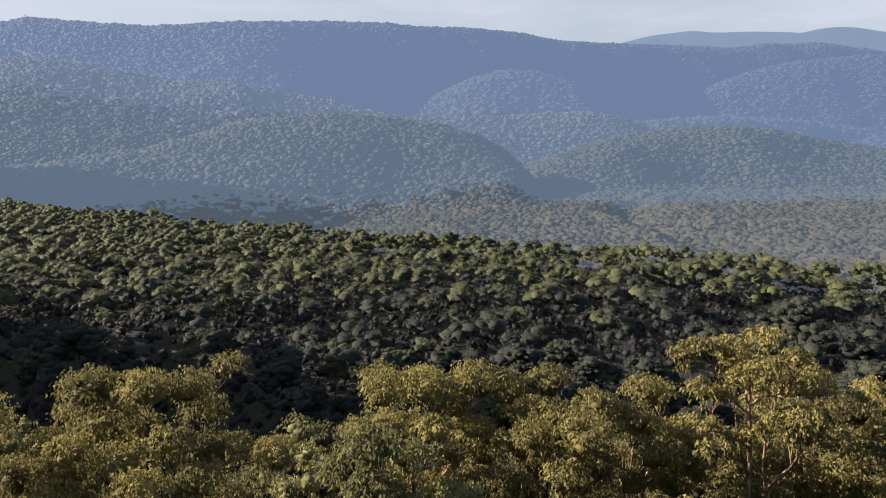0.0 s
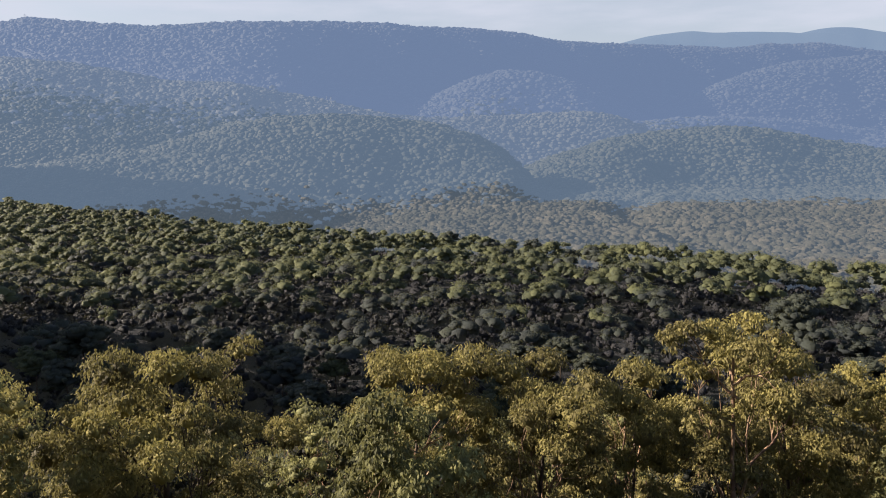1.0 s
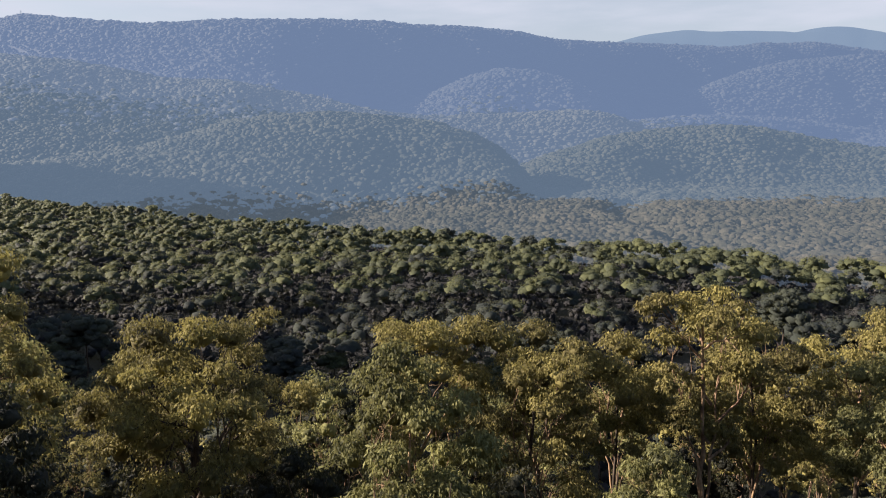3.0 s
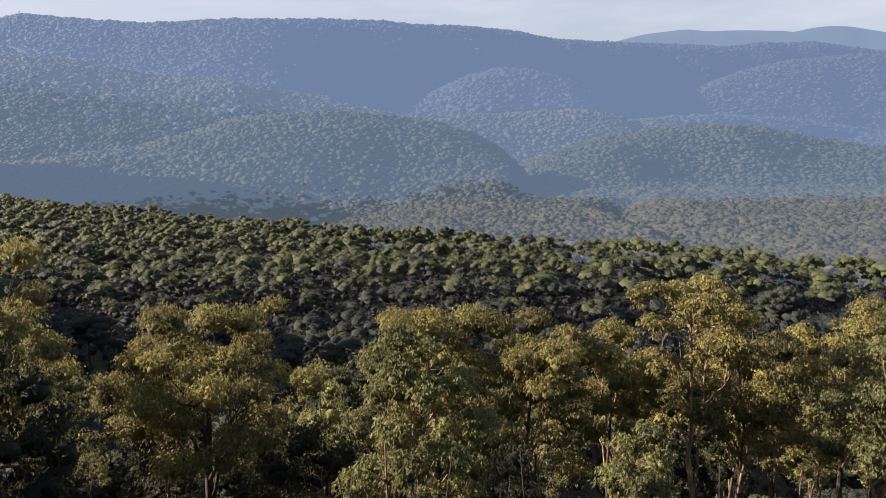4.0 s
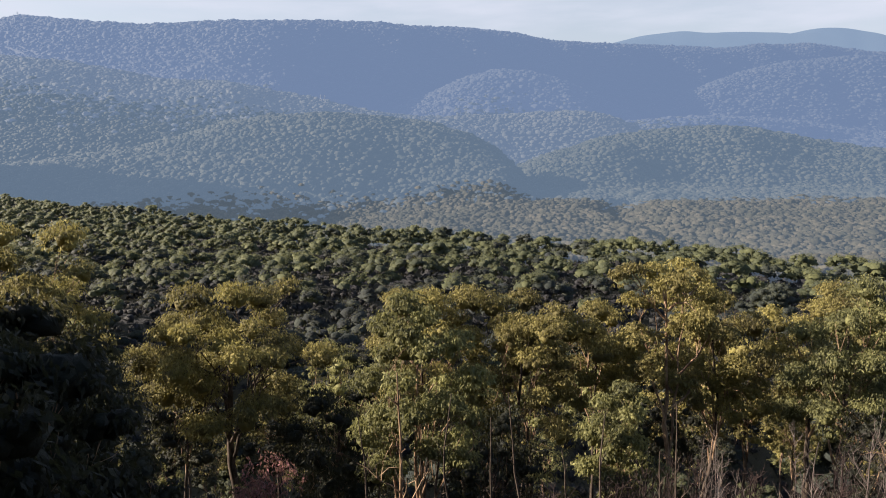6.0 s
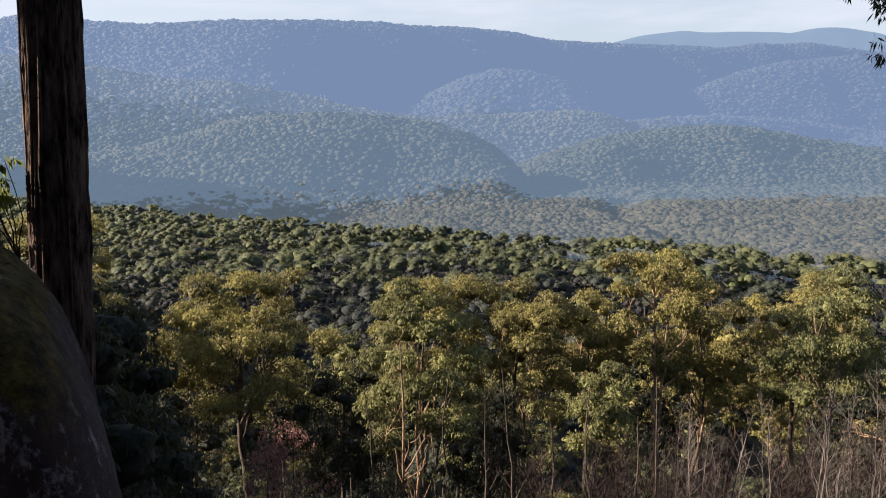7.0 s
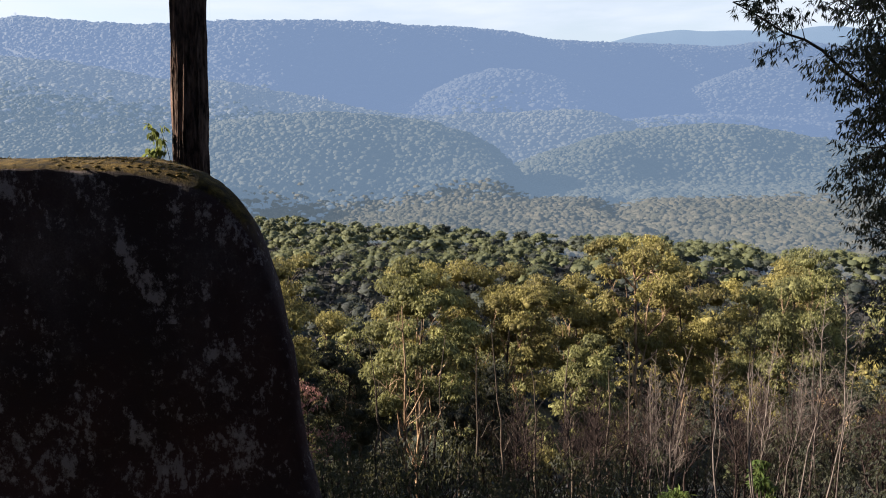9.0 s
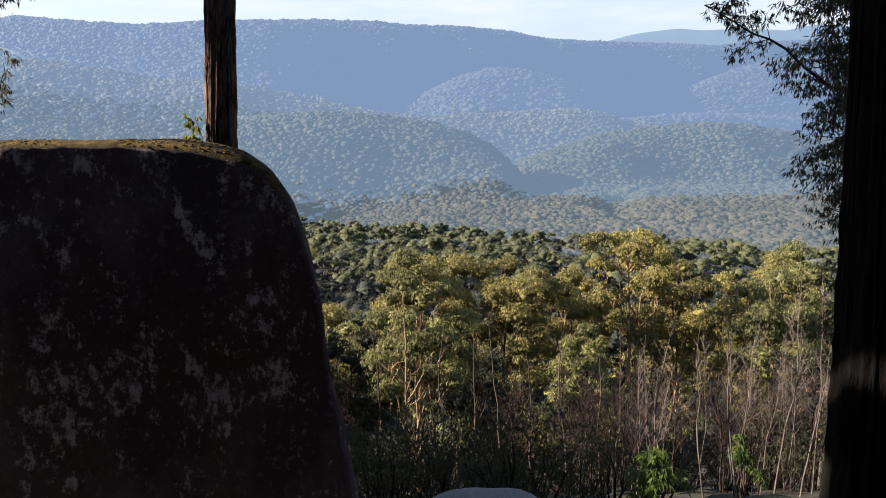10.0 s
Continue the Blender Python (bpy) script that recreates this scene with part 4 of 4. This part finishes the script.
def big_trunk(name, x, y, z0, z1, r0, r1, lean, label, seed, bark_mat):
    """A tall stringybark: furrowed trunk with long loose bark strips, and its crown high overhead."""
    rng = np.random.default_rng(seed)
    root = thing(name, (x, y, z0), label, "tree")
    sides, rows = 96, 130
    t = np.linspace(0, 1, rows)
    turn = np.linspace(0, 2 * math.pi, sides, endpoint=False)
    h = (z1 - z0) * t
    r = (r0 + (r1 - r0) * t + r0 * 0.5 * np.exp(-h / 0.5))[:, None]
    ridge = np.zeros((rows, sides))
    for k in range(12):
        ridge += np.sin(turn[None, :] * rng.integers(7, 34) + h[:, None] * rng.uniform(-0.9, 0.9) + rng.uniform(0, 6) + 1.0 * np.sin(h[:, None] * rng.uniform(2, 8) + k))
    r = r * (1 + 0.017 * ridge + 0.010 * rng.normal(size=ridge.shape))
    x0, y0 = lean[0] * h + 0.03 * np.sin(h * 0.6), lean[1] * h
    p = np.stack([x0[:, None] + r * np.cos(turn), y0[:, None] + r * np.sin(turn), h[:, None] + 0 * r], -1).reshape(-1, 3)
    geo = Geo()
    i, k = np.arange(rows - 1)[:, None] * sides, np.arange(sides)[None, :]
    kn = (k + 1) % sides
    geo.add(p, np.stack([i + k, i + kn, i + kn + sides, i + k + sides], -1).reshape(-1, 4))
    stem = part("trunk", geo.mesh("trunk", bark_mat, True), root)
    for k in range(34):
        strip = Geo()
        a0, n = rng.uniform(0, 2 * math.pi), 9
        j0 = int(rng.integers(8, rows - 40))
        rows_on = np.linspace(j0, j0 + int(rng.integers(14, 34)), n).astype(int)
        a = a0 + np.cumsum(rng.normal(size=n)) * 0.035
        rr = r[rows_on].mean(1) + 0.004 + 0.012 * rng.random(n)
        tube(strip, np.stack([x0[rows_on] + rr * np.cos(a), y0[rows_on] + rr * np.sin(a), h[rows_on]], -1),
             rng.uniform(0.009, 0.018) * np.sin(np.linspace(0.25, 2.9, n)), 5, 0.2, rng)
        part("bark_strip", strip.mesh("bark_strip", bark_mat, True), stem)
    # crown overhead
    limb, leaves = Geo(), Geo()
    top = np.array([x0[-1], y0[-1], h[-1]])
    for c in crown_points(rng, 26, 2.6, 2.4, 0.5, 0.9) + top + np.array([0, 0, 1.4]):
        tube(limb, bend(top - np.array([0, 0, rng.uniform(0.1, 2.0)]), c, rng, 0.2, 6), np.linspace(0.09, 0.02, 6), 5)
        hanging_leaves(leaves, rng, c, 0.9, 90, 0.36, 0.06)
        lumps(leaves, rng, c, 0.6)
    part("limb", limb.mesh("limb", BARK_GREY, True), root)
    part("crown", leaves.mesh("crown", LEAF_SHADED), root)
    return root


big_trunk("stringybark_tree", -3.222, 0.05, -6.6, 9.0, 0.197, 0.18, (0.052, 0.0), "dark furrowed stringybark trunk behind the boulder", 61, BARK_DARK)
# this trunk's shadow is in its bark colour
big_trunk("stringybark_tree", 3.3, -4.45, -5.6, 9.0, 0.38, 0.34, (-0.016, 0.0), "thick stringybark trunk, its shade put into the bark colour", 62, BARK_SHADED)

# ---- taller trees about the lookout ----
EDGE = "trees at the edge of the lookout"
def overhang(root, line, tufts, seed, leaf=0.125):
    """A thin branch of a tree, reaching out with tufts of hanging leaves; in the tree's own measure."""
    rng = np.random.default_rng(seed)
    limb, leaves = Geo(), Geo()
    path = bend(line[0], line[1], rng, 0.12, 9, 0.06)
    tube(limb, path, np.linspace(0.035, 0.008, 9), 5)
    for k in range(tufts):
        a = path[int(rng.integers(4, 9))]
        tip = a + np.array([rng.normal() * 0.28, rng.normal() * 0.28, rng.normal() * 0.24 - 0.05])
        tube(limb, bend(a, tip, rng, 0.2, 4), np.linspace(0.010, 0.004, 4), 4)
        hanging_leaves(leaves, rng, tip, rng.uniform(0.14, 0.3), 60, leaf, leaf * 0.09, 0.4)
    bough = part("limb", limb.mesh("limb", BARK_GREY, True), root)
    part("foliage", leaves.mesh("foliage", LEAF_SHADED), bough)


side = gum("gum_tree", 9.2, 3.3, 5.6, 2.3, 5.0, 110, 520, "gum tree with hanging leaves beside the trunk, darkened for shade", LEAF_SHADED, 121, leaf=0.13, leaf_w=0.22,
           clump_r=0.6, hollow=0.45, limb_mat=BARK_GREY, group=EDGE, cap=0.4, core=0, lean=(-0.55, 0))
g0 = -ground_at(9.2, 3.3)
overhang(side, ((-2.2, 0, g0 - 0.5), (-4.5, 0.1, g0 + 0.95)), 17, 201)
overhang(side, ((-1.4, 0, g0 + 1.4), (-3.0, -0.3, g0 + 0.9)), 26, 202)
overhang(side, ((-1.2, 0.3, g0 - 0.6), (-1.8, 0.1, g0 - 0.5)), 16, 203)
overhang(side, ((-1.0, 0.3, g0 - 2.0), (-1.6, -0.1, g0 - 2.2)), 14, 204)
overhang(side, ((-0.6, 0.2, g0 - 0.9), (-2.15, 0.0, g0 - 1.5)), 26, 207)
overhang(side, ((-0.5, 0.2, g0 - 2.2), (-1.95, 0.1, g0 - 2.9)), 24, 208)
overhang(side, ((-0.4, 0.1, g0 - 3.2), (-1.85, -0.1, g0 - 3.9)), 24, 209)
overhang(side, ((-0.3, 0.1, g0 - 4.2), (-1.6, 0.1, g0 - 4.7)), 22, 210)
shade = gum("gum_tree", -9.9, 2.6, 13.4, 2.9, 4.7, 70, 190, "shaded gum tree with hanging leaves", LEAF_SHADED, 122, leaf=0.19, leaf_w=0.22,
            clump_r=0.65, limb_mat=BARK_GREY, group=EDGE, cap=0.4, core=0.4)
g1 = -ground_at(-9.9, 2.6)
overhang(shade, ((0, 0, g1 + 0.8), (2.6, 0.2, g1 + 1.0)), 44, 205, 0.13)
overhang(shade, ((0, 0, g1 - 1.2), (2.45, 0.2, g1 - 0.55)), 22, 206, 0.13)
gum("gum_tree", -14.6, 15.8, -5.4, 3.0, 4.6, 44, 260, "green gum tree on the slope, darkened for shade", LEAF_SHADED, 123, core=0.8, group=EDGE)
# Four gums added mostly behind the boulder, to keep sun off the undergrowth
gum("gum_tree", -10.8, 10.4, -2.6, 2.8, 4.6, 36, 330, "hidden gum tree below the boulder, added for its shade", LEAF_SHADED, 134, core=0.8, leaf=0.2, clump_r=0.9, group=EDGE)
gum("gum_tree", -8.8, 5.6, -2.8, 2.4, 3.6, 30, 330, "dense hidden gum tree behind the boulder, added for its shade", LEAF_SHADED, 135, core=0.8, leaf=0.2, clump_r=0.85, group=EDGE)
gum("gum_tree", -6.4, 4.7, -3.0, 2.0, 3.0, 26, 330, "dense gum tree crowding the boulder, added for its shade", LEAF_SHADED, 136, core=0.8, leaf=0.2, clump_r=0.75, group=EDGE)
gum("gum_tree", -7.4, 8.6, -3.8, 2.2, 3.4, 28, 330, "gum tree below the boulder's back, added for its shade", LEAF_SHADED, 137, core=0.8, leaf=0.2, clump_r=0.8, group=EDGE)
gum("gum_tree", -9.2, 16.2, -9.6, 2.2, 3.4, 28, 330, "gum tree beside the rusty shrub, darkened for shade", LEAF_SHADED, 138, core=0.8, leaf=0.2, clump_r=0.8, group=EDGE)
# Unseen gums, added out of view to block the low sun
gum("gum_tree", -12.5, -0.8, 13.4, 4.2, 5.4, 60, 150, "unseen spreading gum tree, added to shade the boulder", LEAF_SHADED, 124, leaf=0.36, core=1.4, clump_r=1.3, trunk_r=0.3, group=EDGE)
gum("gum_tree", -24.0, 9.0, 3.5, 4.2, 6.0, 50, 90, "unseen tall gum tree on the upper slope, added for shade", LEAF_SHADED, 125, leaf=0.45, core=1.6, clump_r=1.3, trunk_r=0.28, group=EDGE)
gum("gum_tree", -17.5, 8.0, 15.0, 3.8, 6.0, 44, 90, "unseen gum tree crowding the upper slope, added for shade", LEAF_SHADED, 127, leaf=0.45, core=1.6, clump_r=1.3, trunk_r=0.26, group=EDGE)
gum("gum_tree", -28.0, 17.0, 0.5, 4.2, 6.0, 50, 90, "unseen gum tree above the gully, added for shade", LEAF_SHADED, 128, leaf=0.45, core=1.6, clump_r=1.3, trunk_r=0.26, group=EDGE)
gum("gum_tree", -21.0, 0.8, 14.5, 4.4, 3.6, 50, 90, "unseen tall gum tree high on the slope, added for shade", LEAF_SHADED, 126, leaf=0.45, core=1.6, clump_r=1.3, trunk_r=0.28, group=EDGE)

# three more unseen sun blockers: for the undergrowth, thick trunk and slope
gum("gum_tree", -11.5, 1.0, 0.5, 2.2, 3.6, 30, 160, "unseen low gum tree uphill of the boulder, added for shade", LEAF_SHADED, 145, leaf=0.3, core=1.3, clump_r=0.9, group=EDGE)
gum("gum_tree", -9.5, -4.0, 3.2, 1.3, 2.4, 20, 160, "unseen slim gum tree, added to shade the thick trunk", LEAF_SHADED, 140, leaf=0.3, core=1.2, clump_r=0.8, group=EDGE)
gum("gum_tree", -15.8, 8.3, 3.8, 3.0, 5.4, 40, 130, "unseen bushy gum tree, added to shade the slope", LEAF_SHADED, 139, leaf=0.36, core=1.3, clump_r=1.1, group=EDGE)

# an unseen forest behind the lookout, added to block light from the sky
def unseen_forest():
    rng = np.random.default_rng(66)
    first = gum("gum_tree", -6.0, -17.0, 13.0, 4.2, 8.0, 46, 30, "unseen tall gum tree behind the lookout, added to block sky light", LEAF_SHADED, 129, leaf=0.5, core=1.6,
                clump_r=1.5, trunk_r=0.26, group=EDGE)
    for px, py in ((3.0, -18.5), (11.0, -16.0), (18.0, -11.0), (-14.0, -15.0), (-21.0, -10.0), (-1.5, -25.0), (9.0, -25.0), (-11.0, -24.0), (17.0, -21.0), (15.5, -3.0)):
        ob = copy_thing(first, pose(px, py, ground_at(px, py) - 0.3, 0, 0, rng.uniform(0, 360)))
        s = rng.uniform(0.9, 1.15)
        ob.scale = (s, s, s)


unseen_forest()

# ---- more gums filling the slope, down to the gully ----
def fill_slope():
    rng = np.random.default_rng(77)
    kinds = [gum("gum_tree", -24.0, 40, -10.5, 3.4, 4.4, 26, 165, "olive gum tree on the wooded slope", LEAF_OLIVE, 131, leaf=0.25, core=0.6, clump_r=1.1, group=SLOPE),
             gum("gum_tree", 28.0, 44, -12.0, 3.2, 4.0, 24, 165, "green gum tree on the wooded slope", LEAF_GREEN, 132, leaf=0.25, core=0.6, clump_r=1.1, group=SLOPE),
             gum("gum_tree", -5.5, 42, -13.5, 3.0, 4.4, 24, 165, "gum tree on the wooded slope, darkened for shade", LEAF_SHADED, 133, leaf=0.25, core=0.6, clump_r=1.1, group=SLOPE)]
    for y, step in ((41, 6.5), (49, 7.0), (58, 8.5), (70, 10.0), (83, 11.0)):
        x = -0.68 * (y + 10) + rng.uniform(0, 4)
        while x < 0.68 * (y + 10):
            px, py = x + rng.normal() * 1.2, y + rng.normal() * 1.6
            ob = copy_thing(kinds[int(rng.integers(3))], pose(px, py, ground_at(px, py) - 0.3, 0, 0, rng.uniform(0, 360)))
            s = rng.uniform(0.72, 1.0)
            ob.scale = (s, s, s)
            x += step * rng.uniform(0.8, 1.25)


fill_slope()

# ---- undergrowth ----
UNDER = "undergrowth on the slope"


def undergrowth():
    rng = np.random.default_rng(88)
    kinds = [bush("shrub", (-8.0, 17.0, ground_at(-8, 17) - 0.1), 1.7, 3.4, 85, 0.16, "dense green shrub, its leaves darkened for shade", LEAF_SHADED, 141, 12,  group=UNDER),
             bush("shrub", (5.6, 15.0, ground_at(5.6, 15) - 0.1), 1.4, 3.0, 85, 0.16, "dull shrub among dead saplings, darkened for shade", LEAF_DULL, 142, 10,  group=UNDER),
             bush("shrub", (-3.0, 9.5, ground_at(-3, 9.5) - 0.1), 1.5, 2.4, 95, 0.14, "low shrub under the gums, its leaves darkened for shade", LEAF_SHADED, 143, 10,  group=UNDER),
             bush("shrub", (12.5, 19.0, ground_at(12.5, 19) - 0.1), 1.6, 3.8, 85, 0.16, "dull shrub under the gums, darkened for shade", LEAF_DULL, 144, 11,  group=UNDER)]
    for y, step in ((-1.6, 1.0), (-0.4, 1.1), (1.5, 1.5), (5, 2.0), (9, 2.7), (13, 2.6), (17, 2.6), (20, 2.6), (23, 2.8), (27, 3.2), (31, 3.6), (36, 4.5)):
        x = -0.66 * (y + 10)
        while x < 0.66 * (y + 10):
            px, py = x + rng.normal() * 0.7, y + rng.normal() * 1.2
            x += step * rng.uniform(0.75, 1.3)
            if any(abs(px - qx) < 2.2 and qy - 6 < py < qy + 1.5 for qx, qy in ((-4.9, 16.6), (-3.6, 12.0), (3.85, 2.6), (4.2, 20.0), (8.6, 9.0))):
                continue
            if px < -0.9 and py < 1.6:
                continue
            if 8 < py < 20 and -4 < px < 9 and rng.random() < 0.75:
                continue
            k = int(rng.choice([0, 0, 2, 1, 2, 2, 2, 3] if y > 12 else [0, 2, 2]))
            s = rng.uniform(0.65, 1.25) * (0.55 if y < 8 else 1.0)
            ob = copy_thing(kinds[k], pose(px, py, ground_at(px, py) - 0.15, 0, 0, rng.uniform(0, 360)))
            ob.scale = (s, s, s * rng.uniform(0.8, 1.2))


undergrowth()
bush("shrub", (-4.8, 16.0, ground_at(-4.8, 16.0) - 0.1), 1.35, -9.1 - ground_at(-4.8, 16.0), 190, 0.14, "rusty red dying shrub below the boulder", LEAF_RED, 151, 12)
bush("shrub", (3.85, 2.6, ground_at(3.85, 2.6) - 0.1), 0.5, 1.5, 100, 0.17, "bright green leafy sapling in front of the gully", LEAF_FRESH, 152, 9, leaf_w=0.24)
bush("shrub", (4.2, 20.0, ground_at(4.2, 20) - 0.1), 0.9, 5.4, 110, 0.2, "yellow-green young gum among bare stems", LEAF_OLIVE, 153, 9)
bush("shrub", (8.6, 9.0, ground_at(8.6, 9) - 0.1), 0.45, 2.2, 80, 0.18, "small fresh green sapling among dead stems", LEAF_FRESH, 154, 7)

# ---- dead saplings and dry brush ----
DEAD = "dead saplings on the slope"


def dead_wood():
    rng = np.random.default_rng(99)
    spots = ((8.0, 10.4, 5.2), (9.6, 9.5, 6.6), (11.2, 11.0, 7.0), (6.4, 12.0, 5.0), (10.3, 13.0, 6.2))
    kinds = [dead_sapling("dead_sapling", (x, y, ground_at(x, y)), h, "pale bare dead sapling", 160 + k, 12 + 3 * k, group=DEAD) for k, (x, y, h) in enumerate(spots)]
    for k in range(34):
        px = rng.uniform(4.5, 17)
        py = rng.uniform(6.5, 19)
        if px < 0.24 * (py + 10):
            continue
        ob = copy_thing(kinds[int(rng.integers(5))], pose(px, py, ground_at(px, py) - 0.1, rng.normal() * 3, rng.normal() * 3, rng.uniform(0, 360)))
        s = rng.uniform(0.7, 1.1)
        ob.scale = (s, s, s)
    dry = [dead_sapling("dry_bush", (x, y, ground_at(x, y)), h, "grey dry bush of bare twigs", 170 + k, 40, BARK_TWIG, DEAD, 0.6, 0.04, False)
           for k, (x, y, h) in enumerate(((3.0, 14.0, 4.2), (7.6, 13.6, 4.6), (12.6, 13.0, 4.4)))]
    for k in range(38):
        px, py = rng.uniform(-0.5, 17), rng.uniform(12, 22)
        ob = copy_thing(dry[int(rng.integers(3))], pose(px, py, ground_at(px, py) - 0.1, 0, 0, rng.uniform(0, 360)))
        s = rng.uniform(0.75, 1.2)
        ob.scale = (s, s, s)


dead_wood()
dead_sapling("pale_sapling", (-0.92, 14.2, ground_at(-0.92, 14.2)), 7.6, "slim pale gum pole with few branches", 181, 9, BARK_GUM, spread=0.3, thick=0.075)

POLES = "slender poles on the slope"
for k, (dx, dy, dh) in enumerate(((1.2, 15.5, 6.4), (2.6, 17.5, 7.2), (3.4, 14.6, 5.6), (5.0, 16.6, 6.6), (5.8, 14.2, 5.2), (7.2, 17.8, 7.0), (0.3, 18.6, 7.6), (-2.4, 16.4, 6.8))):
    dead_sapling("slender_pole", (dx, dy, ground_at(dx, dy)), dh, "slender dark gum pole among the undergrowth", 240 + k, 5, BARK_GREY, POLES, 0.22, 0.06)


for dx, dy, dh in ((-24, 112, 15), (-27, 114, 13), (31, 118, 15), (58, 124, 14), (9, 121, 12)):
    dead_sapling("dead_tree", (dx, dy, ground_at(dx, dy)), dh, "tall bare dead trunk standing in the gully", 220 + dx, 9, thick=0.17, spread=0.25)


def sprig(name, place, label, seed):
    """Young shoots with hanging leaves."""
    rng = np.random.default_rng(seed)
    root = thing(name, place, label, "shoot")
    for k in range(7):
        wood, leaves = Geo(), Geo()
        tip = np.array([-rng.uniform(0.0, 0.16), rng.normal() * 0.08, rng.uniform(0.1, 0.55)])
        tube(wood, bend((0, 0, -0.3), tip, rng, 0.2, 5), np.linspace(0.008, 0.003, 5), 4)
        hanging_leaves(leaves, rng, tip, 0.09, 14, 0.11, 0.02, 0.4)
        shoot = part("stem", wood.mesh("stem", BARK_TWIG, True), root)
        part("foliage", leaves.mesh("foliage", LEAF_FRESH), shoot)


sprig("gum_shoots", (-3.2, -0.08, -1.75), "fresh green gum shoots at the trunk on the boulder", 191)
